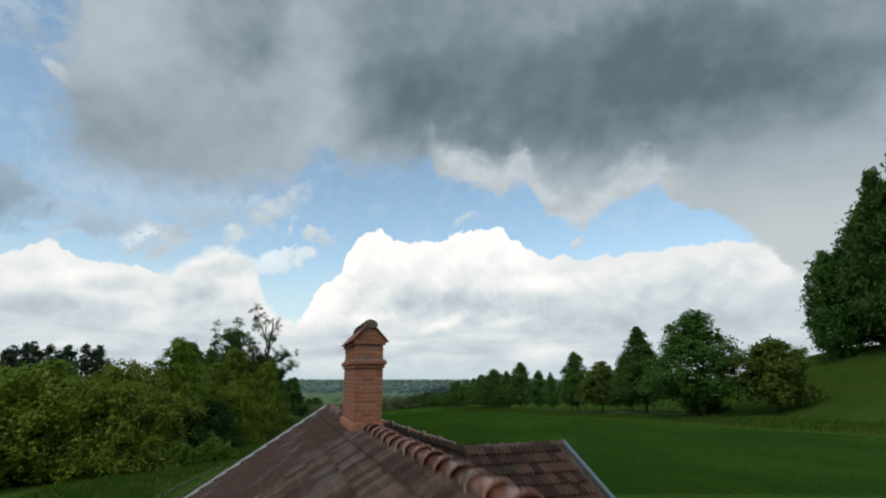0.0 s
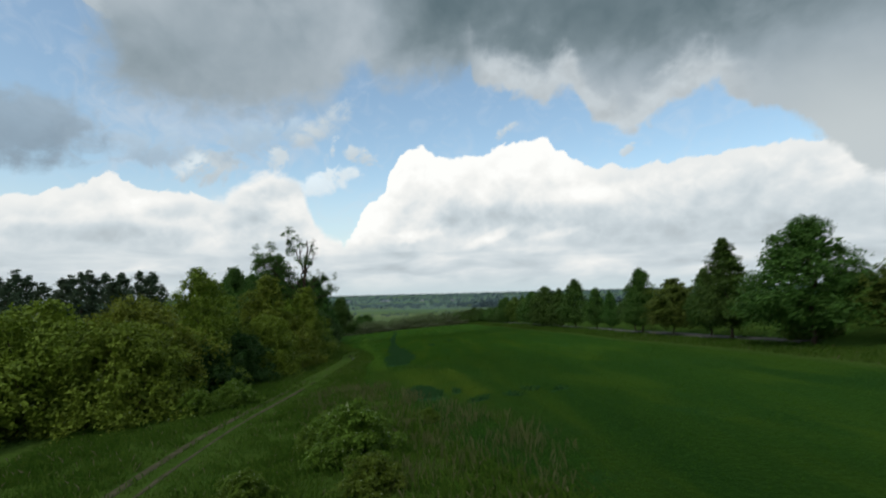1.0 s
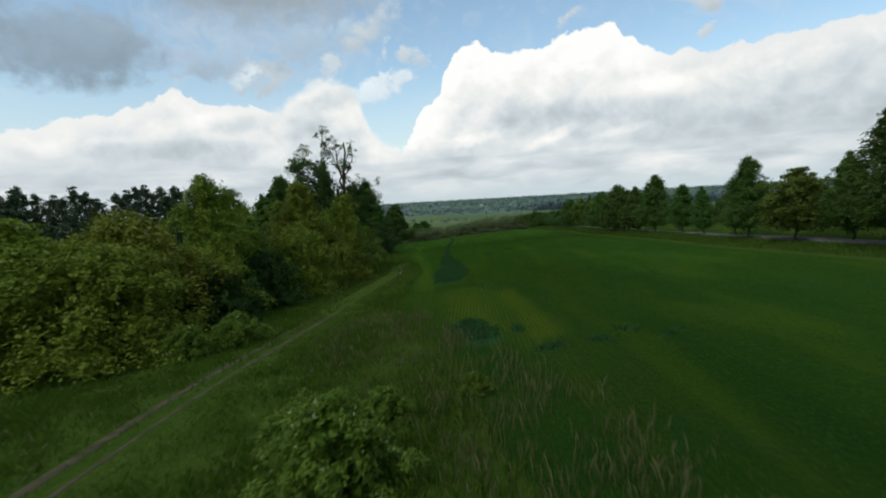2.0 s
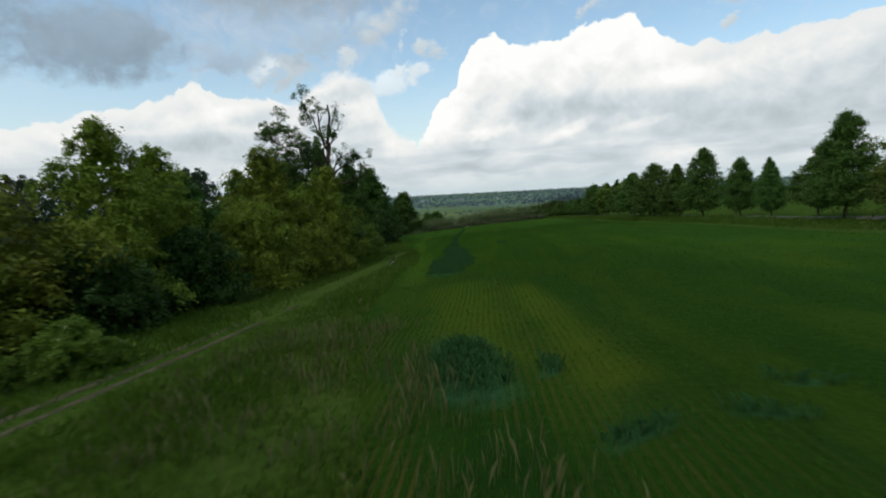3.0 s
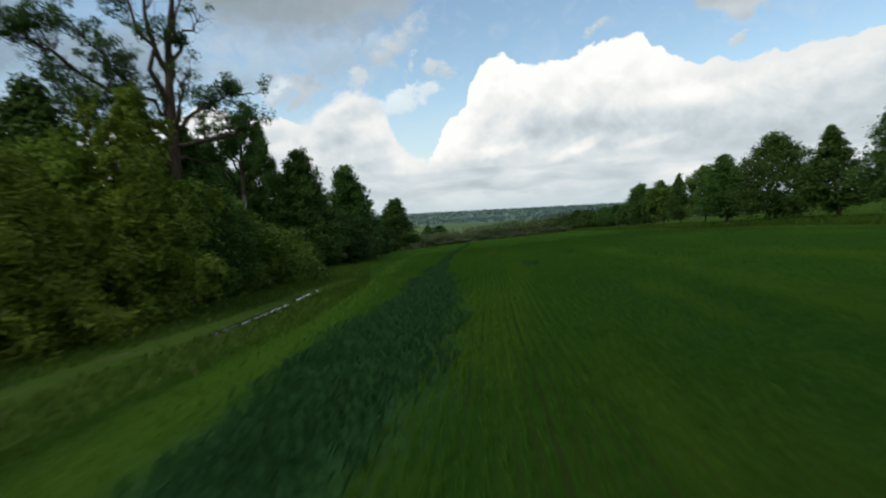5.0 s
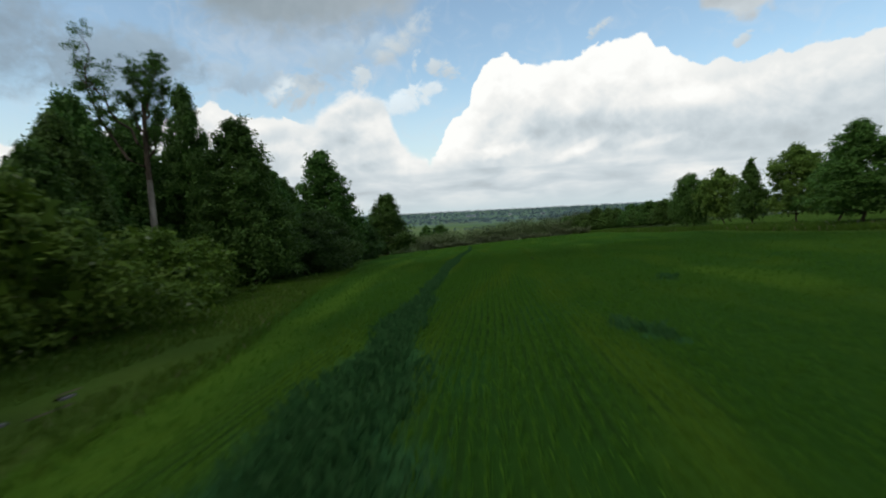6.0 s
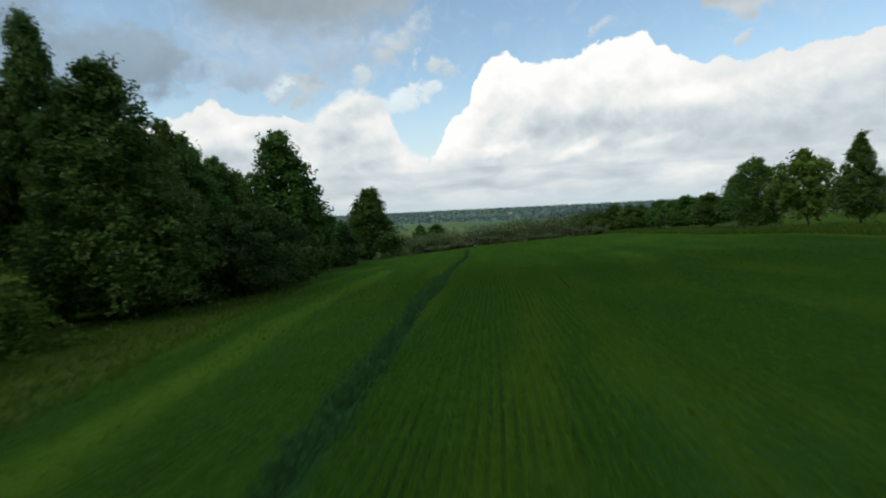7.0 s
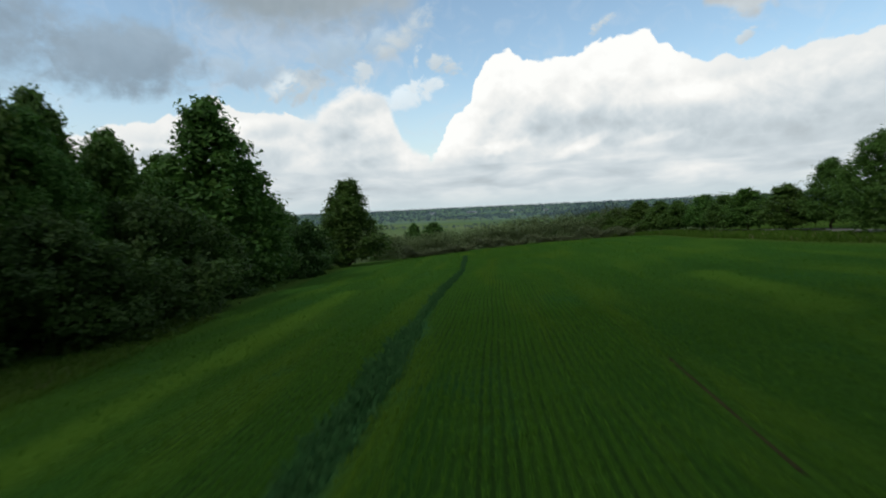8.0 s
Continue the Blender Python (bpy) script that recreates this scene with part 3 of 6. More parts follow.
def prism(bm, pts, off):
    """A closed slab: the flat outline pts, pushed out by the vector off."""
    a = [bm.verts.new(p) for p in pts]
    b = [bm.verts.new(Vector(p) + Vector(off)) for p in pts]
    bm.faces.new(a)
    bm.faces.new(b[::-1])
    for i in range(len(a)):
        j = (i + 1) % len(a)
        bm.faces.new((a[i], b[i], b[j], a[j]))


# ---- the lie of the land ----
LEFT_EDGE = [(-60, 6), (0, 6), (24, 4), (36, -1.5), (45, -5.5), (55, -9.8), (61, -12.8), (73, -16.8), (85, -19.8), (100, -22), (120, -28), (150, -41), (200, -59), (250, -73), (300, -86)]
RIGHT_EDGE = [(-60, 34), (30, 31), (55, 28), (80, 23), (108, 18), (137, 12.5), (193, 3), (220, -3), (262, -10), (290, -22)]
TRACK = [(-10, 14), (-14.5, 24), (-17.6, 34), (-18.5, 38.5), (-19.8, 46), (-20.5, 52), (-21.2, 58), (-22.4, 68), (-24.0, 80), (-25.0, 90), (-25.6, 97), (-26.8, 103.5), (-28.6, 109.5), (-30.0, 115), (-30.4, 119), (-31.2, 124)]


def crest(x):
    return np.interp(x, [-90, -64, -48, -33, -22, -10, 20], [250, 255, 277, 279, 274, 264, 252])


def height(x, y):
    x, y = np.asarray(x, float), np.asarray(y, float)
    z = -4.96 + 0.072 * np.clip(x, -140, 70) - 0.0335 * np.clip(y, -80, 600)
    z = z + 7.5 * sm((x - 37) / 26) * (1 - 0.55 * sm((y - 75) / 50)) * (1 - sm((y - 200) / 90))
    z = z - 9.0 * sm((y - crest(x)) / 160)
    r = np.hypot(x + 20, y - 100)
    plain = -31 + 17 * sm((r - 900) / 3800) ** 1.0
    w = sm((r - 300) / 480)
    z = (1 - w) * z + w * plain
    return z + 0.10 * np.sin(x * 0.21 + 1.3 * np.sin(y * 0.07)) * np.cos(y * 0.13) * (1 - w)


def ground_at(x, y):
    return float(height(x, y))


def from_line(x, y, pts):
    """The distance of the places (x, y) from a broken line."""
    best = np.full(np.shape(x), 1e9)
    for (ax, ay), (bx, by) in zip(pts, pts[1:]):
        dx, dy = bx - ax, by - ay
        s = np.clip(((x - ax) * dx + (y - ay) * dy) / (dx * dx + dy * dy), 0, 1)
        best = np.minimum(best, np.hypot(x - ax - s * dx, y - ay - s * dy))
    return best


# patches of rank growth in the crop: broken lines and half widths
LUSH = [([(-13.9, 84.6), (-15.0, 92), (-16.3, 99), (-17.4, 106)], 2.9), ([(-17.2, 104), (-18.6, 112)], 2.0), ([(-18.9, 109), (-20.2, 116.3), (-21.0, 119.5)], 2.1), ([(-20.6, 118), (-23.0, 127.5), (-23.8, 133)], 1.3), ([(-23.6, 131), (-28.9, 156.5)], 0.7),
        ([(-28.7, 155), (-30.6, 166), (-31.6, 171), (-32.6, 177)], 0.95), ([(-32.6, 176), (-35.4, 191), (-38.2, 211)], 0.6), ([(-38.2, 211), (-46, 247)], 0.45), ([(-5.5, 53.8), (-6.3, 57.0), (-7.1, 59.2)], 1.75), ([(-3.3, 55.2), (-3.5, 56.9)], 0.5),
        ([(-2.0, 50.4), (-0.6, 51.6)], 0.55), ([(0.7, 52.3), (2.3, 51.5)], 0.5), ([(2.2, 54.2), (3.4, 53.5)], 0.4), ([(4.6, 52), (5.8, 52.8)], 0.4), ([(-14.0, 122.4), (-12.4, 119.4)], 0.5), ([(-10.9, 134.6), (-10.1, 133.6)], 0.5)]


# streaks of yellowish growth, and of bare earth
PALE = [([(-15.6, 80), (-18.7, 92), (-23.5, 110), (-29.5, 129)], 1.5), ([(-29.5, 131), (-36.2, 151), (-40.5, 168)], 1.2), ([(-40.5, 170), (-44.4, 185), (-47.5, 198)], 1.3), ([(-5.6, 72), (-3.2, 62), (-1.4, 55)], 1.1), ([(-11, 76), (-7.5, 62)], 2.0),
        ([(-9.6, 70), (-7.6, 63), (-5.6, 57)], 1.5), ([(-7.4, 139), (-5.8, 129)], 1.6), ([(-14.7, 193), (-13.4, 176)], 1.5)]
BARE = [([(-21.0, 168.9), (-20.4, 164), (-19.9, 159.8)], 0.05), ([(-4.75, 79.0), (-4.2, 77.3)], 0.14), ([(-9.2, 81.2), (-8.4, 76.9), (-7.7, 73.8)], 0.015), ([(-9.2, 78.2), (-8.2, 73.6)], 0.015)]


def streak_at(x, y, lines):
    g = np.zeros(np.shape(x))
    for line, w in lines:
        g = np.maximum(g, np.clip(1.0 - 0.5 * from_line(x, y, line) / w, 0, 1))
    return g


def lush_at(x, y):
    g = np.zeros(np.shape(x))
    for line, w in LUSH:
        g = np.maximum(g, np.clip(1.0 - 0.5 * from_line(x, y, line) / w, 0, 1))
    return g


def field_at(x, y):
    left = x - np.interp(y, [p[0] for p in LEFT_EDGE], [p[1] for p in LEFT_EDGE])
    right = np.interp(y, [p[0] for p in RIGHT_EDGE], [p[1] for p in RIGHT_EDGE]) - x
    front = y - np.interp(x, [-20, -6, -2.6, -0.2, 1.6, 5, 16, 34], [46, 45, 38.5, 34.5, 31, 27, 21, 16])
    return np.clip(0.5 + 0.25 * np.minimum(np.minimum(left, right), np.minimum(front, crest(x) + 4 - y)), 0, 1)


# ---- ground ----
def make_ground():
    def spread(near, lo, hi, top):
        a, step = [], near[1] - near[0]
        v = near[-1]
        while v < hi:
            step *= 1.22
            v += min(step, top)
            a.append(v)
        b, step = [], near[1] - near[0]
        v = near[0]
        while v > lo:
            step *= 1.22
            v -= min(step, top)
            b.append(v)
        return np.array(b[::-1] + list(near) + a)
    xs = spread(np.arange(-62, 42, 0.7), -3400, 3400, 260)
    ys = spread(np.arange(6, 215, 0.9), -900, 4780, 260)
    X, Y = np.meshgrid(xs, ys)
    x, y = X.ravel(), Y.ravel()
    z = height(x, y)
    n, m = len(xs), len(ys)
    i = (np.arange(m - 1)[:, None] * n + np.arange(n - 1)[None]).ravel()
    me = mesh_of("ground", np.stack([x, y, z], 1), np.stack([i, i + 1, i + n + 1, i + n], 1), GROUND, True)
    r = np.hypot(x + 20, y - 100)
    field = field_at(x, y)
    left = np.interp(y, [p[0] for p in LEFT_EDGE], [p[1] for p in LEFT_EDGE])
    right = np.interp(y, [p[0] for p in RIGHT_EDGE], [p[1] for p in RIGHT_EDGE])
    verge = np.clip(1 - np.abs(x - right - 4) / 7, 0, 1) * np.clip((y - 20) / 20, 0, 1) + np.clip(1 - np.abs(x - left + 2.5) / 4, 0, 1) * np.clip((y - 50) / 30, 0, 1) * 0.8
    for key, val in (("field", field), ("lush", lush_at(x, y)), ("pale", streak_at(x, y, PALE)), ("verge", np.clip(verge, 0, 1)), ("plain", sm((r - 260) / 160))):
        me.attributes.new(key, "FLOAT", "POINT").data.foreach_set("value", val.astype(np.float32))
    tagged(new("ground", me), "green cereal field and rough meadow sloping to a plain", "ground", kind="structure")


make_ground()


def rut(line, side, lo, hi, rng, parent, name="rut", mat=None, lift=0.0, hem=0.05):
    """One strip of trodden earth with worn, uneven edges, beside a broken line."""
    pts = []
    for (ax, ay), (bx, by) in zip(line, line[1:]):
        n = max(2, int(math.hypot(bx - ax, by - ay) / 0.5))
        pts += [(ax + (bx - ax) * k / n, ay + (by - ay) * k / n) for k in range(n)]
    for _ in range(40):
        pts = [pts[0]] + [((a[0] + b[0] + c[0]) / 3, (a[1] + b[1] + c[1]) / 3) for a, b, c in zip(pts, pts[1:], pts[2:])] + [pts[-1]]
    bm = bmesh.new()
    prev, half = None, (lo + hi) / 2
    for k in range(len(pts) - 1):
        (x, y), (x2, y2) = pts[k], pts[k + 1]
        d = Vector((x2 - x, y2 - y)).normalized()
        s = Vector((d.y, -d.x))
        half = min(hi, max(lo, half + rng.uniform(-0.25, 0.25) * (hi - lo)))
        row = []
        for o, dz in ((-half - hem, -0.05), (-half, 0.035 if half > 0 else -0.02), (0, 0.02 if half > 0 else -0.02), (half, 0.035 if half > 0 else -0.02), (half + hem, -0.05)):
            px, py = x + s.x * (side + o), y + s.y * (side + o)
            row.append(bm.verts.new((px, py, ground_at(px, py) + dz + lift)))
        if prev:
            for q in range(4):
                bm.faces.new((prev[q], prev[q + 1], row[q + 1], row[q]))
        prev = row
    return part(name, from_bm(name, bm, mat or EARTH, True), parent)


def make_track():
    rng = random.Random(2)
    top = tagged(new("track"), "farm track of two trodden earth ruts in grass", "track", kind="structure")
    for side in (-0.72, 0.72):
        rut(TRACK[:8], side, 0.08, 0.27, rng, top)
        # farther on the grass closes over the ruts and leaves them in pieces
        far, y = TRACK[7:], 69.5 + side
        while y < 117:
            end = y + rng.uniform(1.2, 4.2)
            piece = [(float(np.interp(q, [p[1] for p in far], [p[0] for p in far])), q) for q in (y, (y + end) / 2, end)]
            rut(piece, side, 0.0, 0.18 if y < 82 else 0.09, rng, top)
            y = end + rng.uniform(1.5, 5.5) * (1.0 if y < 82 else 1.8)
    pools = tagged(new("puddles"), "rain puddles standing in a track rut", "puddle", kind="structure")
    for line in ([(-24.4, 97.5), (-25.8, 103), (-27.6, 108.5)], [(-28.1, 109.8), (-30.0, 115.3)], [(-30.2, 116.2), (-30.5, 117.8)]):
        rut(line, 0.0, 0.03, 0.15, rng, pools, "puddle", WATER, 0.05)
    marks = tagged(new("wheel_marks"), "thin bare earth wheel marks in the crop", "wheel marks", kind="structure")
    for line, w in BARE:
        rut(line, 0.0, w * 0.3, w * 1.1, rng, marks, "wheel_mark", SOIL, 0.0, min(0.05, w * 0.7))


make_track()

ROAD = [(34.9, 70), (34.0, 76), (31.0, 90), (28.2, 104), (24.5, 128), (19.5, 158), (13.5, 196), (8, 232), (-2, 275), (-16, 320)]


def make_road():
    pts = []
    for (ax, ay), (bx, by) in zip(ROAD, ROAD[1:]):
        for k in range(8):
            pts.append((ax + (bx - ax) * k / 8, ay + (by - ay) * k / 8))
    bm = bmesh.new()
    rows = []
    for k, (x, y) in enumerate(pts):
        x2, y2 = pts[min(k + 1, len(pts) - 1)]
        x1, y1 = pts[max(k - 1, 0)]
        d = Vector((x2 - x1, y2 - y1)).normalized()
        s = Vector((d.y, -d.x))
        zc = max(ground_at(x + s.x * o, y + s.y * o) for o in (-1.2, 0, 1.2))
        rows.append([bm.verts.new((x + s.x * o, y + s.y * o, zc + dz)) for o, dz in ((-1.6, -0.45), (-1.3, 0.03), (0, 0.07), (1.3, 0.03), (1.6, -0.45))])
    for a, b in zip(rows, rows[1:]):
        for k in range(4):
            bm.faces.new((a[k], a[k + 1], b[k + 1], b[k]))
    tagged(new("road", from_bm("road", bm, ASPHALT, True)), "narrow worn pale asphalt lane beside the trees", "road", kind="structure")


make_road()


# ---- plants ----
def leaves(p, n, size, rng, thin=0.55):
    """Two slim drooping triangles, one a leaf, about each of the places p, facing roughly n."""
    p, n = np.repeat(p, 2, axis=0), np.repeat(n, 2, axis=0)
    k = len(p)
    n = n + rng.normal(0, 0.55, (k, 3))
    n /= np.linalg.norm(n, axis=1, keepdims=True) + 1e-9
    t = np.cross(n, rng.normal(0, 1, (k, 3)))
    t /= np.linalg.norm(t, axis=1, keepdims=True) + 1e-9
    b = np.cross(n, t)
    s = (0.74 * size * rng.uniform(0.6, 1.35, (k, 1)))
    p = p + rng.normal(0, 0.9, (k, 3)) * s
    droop = n * s * 0.35
    v = np.stack([p - t * s * 0.8 + b * s * thin * 1.1, p - t * s * 0.6 - b * s * thin * 1.1, p + t * s * 1.2 - droop], 1).reshape(-1, 3)
    return v, np.arange(3 * k).reshape(-1, 3)


def clump_leaves(centres, radii, per, size, rng, flat=0.75, up=0.5):
    """Leaves over the outer shells of many small clumps."""
    k = len(centres)
    d = rng.normal(0, 1, (k, per, 3))
    d /= np.linalg.norm(d, axis=2, keepdims=True)
    d[..., 2] = np.where(rng.random((k, per)) < 0.35, np.abs(d[..., 2]), d[..., 2])
    rad = radii[:, None, None] * (0.55 + 0.5 * rng.random((k, per, 1)) ** 0.6)
    p = centres[:, None, :] + d * rad * np.array([1, 1, flat])
    n = d + np.array([0, 0, up])
    return leaves(p.reshape(-1, 3), n.reshape(-1, 3), size, rng)


def spray_leaves(centres, radii, per, size, rng):
    """Leaves along arching twigs that reach outward from each clump."""
    k, tw = len(centres), 6
    out = centres * np.array([1, 1, 0])
    out = out / (np.linalg.norm(out, axis=1, keepdims=True) + 1e-6)
    d = out[:, None, :] * 0.8 + rng.normal(0, 0.75, (k, tw, 3)) + np.array([0, 0, 0.25])
    d /= np.linalg.norm(d, axis=2, keepdims=True)
    n = max(4, per // tw)
    s = rng.random((k, tw, n, 1)) ** 0.8
    ln = radii[:, None, None, None] * rng.uniform(1.1, 2.1, (k, tw, 1, 1))
    p = centres[:, None, None, :] + d[:, :, None, :] * ln * s - np.array([0, 0, 0.55]) * ln * s * s
    p = p + rng.normal(0, 1, p.shape) * radii[:, None, None, None] * 0.13
    face = np.broadcast_to(np.array([0, 0, 1.0]) + 0.5 * d[:, :, None, :], p.shape)
    return leaves(p.reshape(-1, 3), face.reshape(-1, 3), size, rng)


def tubes(limbs, sides=6):
    """Tapered, bent limbs: each a list of places with radii."""
    V, F = [], []
    for path in limbs:
        base = len(V)
        for k, (p, r) in enumerate(path):
            q = Vector(path[min(k + 1, len(path) - 1)][0]) - Vector(path[max(k - 1, 0)][0])
            q.normalize()
            a = q.orthogonal().normalized()
            b = q.cross(a)
            for s in range(sides):
                w = 2 * math.pi * s / sides
                V.append(Vector(p) + (a * math.cos(w) + b * math.sin(w)) * r)
        for k in range(len(path) - 1):
            for s in range(sides):
                i, j = base + k * sides + s, base + k * sides + (s + 1) % sides
                F.append((i, j, j + sides, i + sides))
    return V, F


def limb(a, b, r0, r1, rng, bend=0.12, steps=5):
    a, b = np.array(a, float), np.array(b, float)
    ln = np.linalg.norm(b - a)
    out = []
    off = rng.normal(0, bend * ln, 3)
    for k in range(steps + 1):
        s = k / steps
        p = a + (b - a) * s + off * math.sin(math.pi * s) + (rng.normal(0, 0.02 * ln, 3) if 0 < k < steps else 0)
        out.append((tuple(p), r0 + (r1 - r0) * s))
    return out


def profile_round(h):
    return np.sin(np.pi * np.clip(0.08 + 0.92 * h, 0, 1) ** 0.85) ** 0.62


def profile_cone(h):
    return np.clip(h / 0.16, 0, 1) ** 0.6 * np.clip(1.02 - h, 0, 1) ** 0.72


def profile_spire(h):
    return np.clip(h / 0.22, 0, 1) ** 0.6 * np.clip(1.01 - h, 0, 1) ** 0.85


def profile_egg(h):
    return np.clip(h / 0.14, 0, 1) ** 0.5 * np.clip(1.01 - h ** 1.6, 0, 1) ** 0.74


def profile_mound(h):
    return np.clip(1.0 - h ** 2.2, 0, 1) ** 0.55


# kind: height, crown's foot, half width, outline, clumps, leaves a clump, leaf size, leaf, bark, unevenness, trunk radius
KINDS = {
    "linden": (12, 1.4, 4.0, profile_egg, 170, 76, 0.145, LEAF_LINDEN, BARK, 0.16, 0.17),
    "linden_round": (13, 0.9, 5.4, profile_round, 230, 78, 0.165, LEAF_LINDEN, BARK, 0.16, 0.24),
    "linden_cone": (13, 1.3, 4.5, profile_spire, 190, 74, 0.145, LEAF_LINDEN, BARK, 0.14, 0.18),
    "pale_tree": (9, 1.3, 3.4, profile_round, 85, 80, 0.16, LEAF_YELLOW, BARK, 0.2, 0.13),
    "robinia": (9, 0.1, 5.4, profile_mound, 260, 84, 0.14, LEAF_ROBINIA, BARK, 0.32, 0.14),
    "robinia_tall": (13, 0.4, 4.4, profile_egg, 130, 140, 0.13, LEAF_ROBINIA, BARK, 0.36, 0.14),
    "forest_tree": (20, 0.3, 6.6, profile_cone, 320, 70, 0.21, LEAF_FOREST, BARK, 0.18, 0.3),
    "forest_round": (18, 0.2, 6.6, profile_egg, 320, 70, 0.21, LEAF_FOREST, BARK, 0.2, 0.3),
    "pine": (19, 5.0, 3.3, profile_egg, 150, 46, 0.13, LEAF_PINE, BARK, 0.3, 0.2),
    "shrub": (3, 0.0, 2.2, profile_mound, 95, 90, 0.085, LEAF_SHRUB, BARK, 0.35, 0.03),
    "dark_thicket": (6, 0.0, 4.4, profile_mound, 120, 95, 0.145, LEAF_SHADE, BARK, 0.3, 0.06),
    "thicket": (6, 0.0, 4.4, profile_mound, 120, 95, 0.145, LEAF_EDGE, BARK, 0.3, 0.06),
}
MASTERS = {}


def build_tree(kind, variant, name, detail):
    H, foot, R, prof, k, per, size, leaf, bk, rough, r0 = KINDS[kind]
    per, size = int(per * detail), size / math.sqrt(detail)
    rng = np.random.default_rng(sum(map(ord, kind)) * 7 + variant)
    top = new(name)
    top.empty_display_size = 0.5
    lean = rng.normal(0, 0.03, 2)
    # crown
    h = rng.random(k * 3)
    h = h[rng.random(k * 3) < 0.25 + 0.75 * prof(h)][:k]
    ang = rng.uniform(0, 2 * math.pi, len(h))
    lobes = 1 + rough * (0.6 * np.sin(ang * 2 + rng.uniform(0, 6) + h * 5) + 0.6 * np.sin(ang * 3 + rng.uniform(0, 6) - h * 9)) + rng.normal(0, rough * 0.45, len(h))
    rr = R * prof(h) * lobes * (0.45 + 0.5 * rng.random(len(h)) ** 0.45)
    z = foot + (H - foot) * (0.04 + 0.93 * h)
    c = np.stack([np.cos(ang) * rr + lean[0] * z, np.sin(ang) * rr + lean[1] * z, z], 1)
    rad = R * rng.uniform(0.13, 0.27, len(h)) * (1.05 - 0.42 * h)
    if kind.startswith("linden") or kind == "pale_tree":
        rad = rad * 1.25
    if kind == "linden_cone":
        rad = rad * (1.0 - 0.55 * h)
    if kind == "pine":
        rad = rad * 0.62
    airy = {"robinia": 0.6, "robinia_tall": 0.95, "shrub": 0.6, "pale_tree": 0.35, "forest_round": 0.10, "forest_tree": 0.10, "thicket": 0.4, "dark_thicket": 0.3}.get(kind, 0.15)
    loose = rng.random(len(c)) < airy
    v, f = clump_leaves(c[~loose], rad[~loose], per, size, rng, 0.4 if kind == "pine" else 0.75)
    vs, fs = spray_leaves(c[loose], rad[loose], per, size, rng)
    v, f = np.concatenate([v, vs]), np.concatenate([f, fs + len(v)])
    # loose sprays beyond the clumps
    tips = c[rng.integers(0, len(c), 40)] + rng.normal(0, 0.07 * R, (40, 3)) + np.array([0, 0, 0.02 * R])
    v2, f2 = clump_leaves(tips, np.full(40, 0.10 * R), 30, size, rng, 0.9)
    v, f = np.concatenate([v, v2]), np.concatenate([f, f2 + len(v)])
    # shaded inner leaves
    k2 = int(900 * detail)
    h2 = rng.random(k2)
    a2, r2 = rng.uniform(0, 2 * math.pi, k2), 0.72 * R * prof(h2) * rng.random(k2) ** 0.5
    z2 = foot + (H - foot) * (0.05 + 0.86 * h2)
    core_size = 1.2 if kind == "pine" else 2.0
    core = np.stack([np.cos(a2) * r2 + lean[0] * z2, np.sin(a2) * r2 + lean[1] * z2, z2], 1)
    v3, f3 = leaves(core, rng.normal(0, 1, (k2, 3)), size * core_size, rng, 0.8)
    v, f = np.concatenate([v, v3]), np.concatenate([f, f3 + len(v)])
    # trunk and limbs
    limbs = []
    if kind in ("shrub", "thicket", "dark_thicket", "robinia"):
        for s in range(6):
            e = c[rng.integers(0, len(c))]
            limbs.append(limb((rng.normal(0, 0.15), rng.normal(0, 0.15), -0.3), e, r0, r0 * 0.25, rng))
    else:
        limbs.append(limb((0, 0, -0.4), (lean[0] * H, lean[1] * H, H * 0.9), r0, r0 * 0.12, rng, 0.012, 9))
        for s in range(16):
            e = c[rng.integers(0, len(c))]
            z0 = max(foot * 0.9, e[2] - 0.32 * np.hypot(e[0], e[1]) - 0.6)
            limbs.append(limb((lean[0] * z0, lean[1] * z0, z0), e, r0 * 0.38 * (1.1 - z0 / H), r0 * 0.06, rng))
    tv, tf = tubes(limbs)
    part("trunk", mesh_of("trunk", tv, tf, bk, True), top)
    part("crown", mesh_of("crown", v, f, leaf), top)
    return top


def plant(kind, variant, x, y, tall, wide=1.0, turn=0.0, label="", category="tree", group="", name="tree", detail=1.0):
    H = KINDS[kind][0]
    s = tall / H
    if kind == "forest_tree":
        s *= 1.05
    scale = Vector((s * wide, s * wide, s))
    m = Matrix.Translation((x, y, ground_at(x, y) - 0.05)) @ Matrix.Rotation(turn, 4, "Z")
    key = (kind, variant, detail)
    if key not in MASTERS:
        ob = build_tree(kind, variant, name, detail)
        ob.matrix_basis = m @ Matrix.Diagonal((*scale, 1))
        MASTERS[key] = (ob, scale)
    else:
        src, s0 = MASTERS[key]
        ob = copy_thing(src, m @ Matrix.Diagonal((scale.x / s0.x, scale.y / s0.y, scale.z / s0.z, 1)))
        ob.name = name
    return tagged(ob, label, category, group)


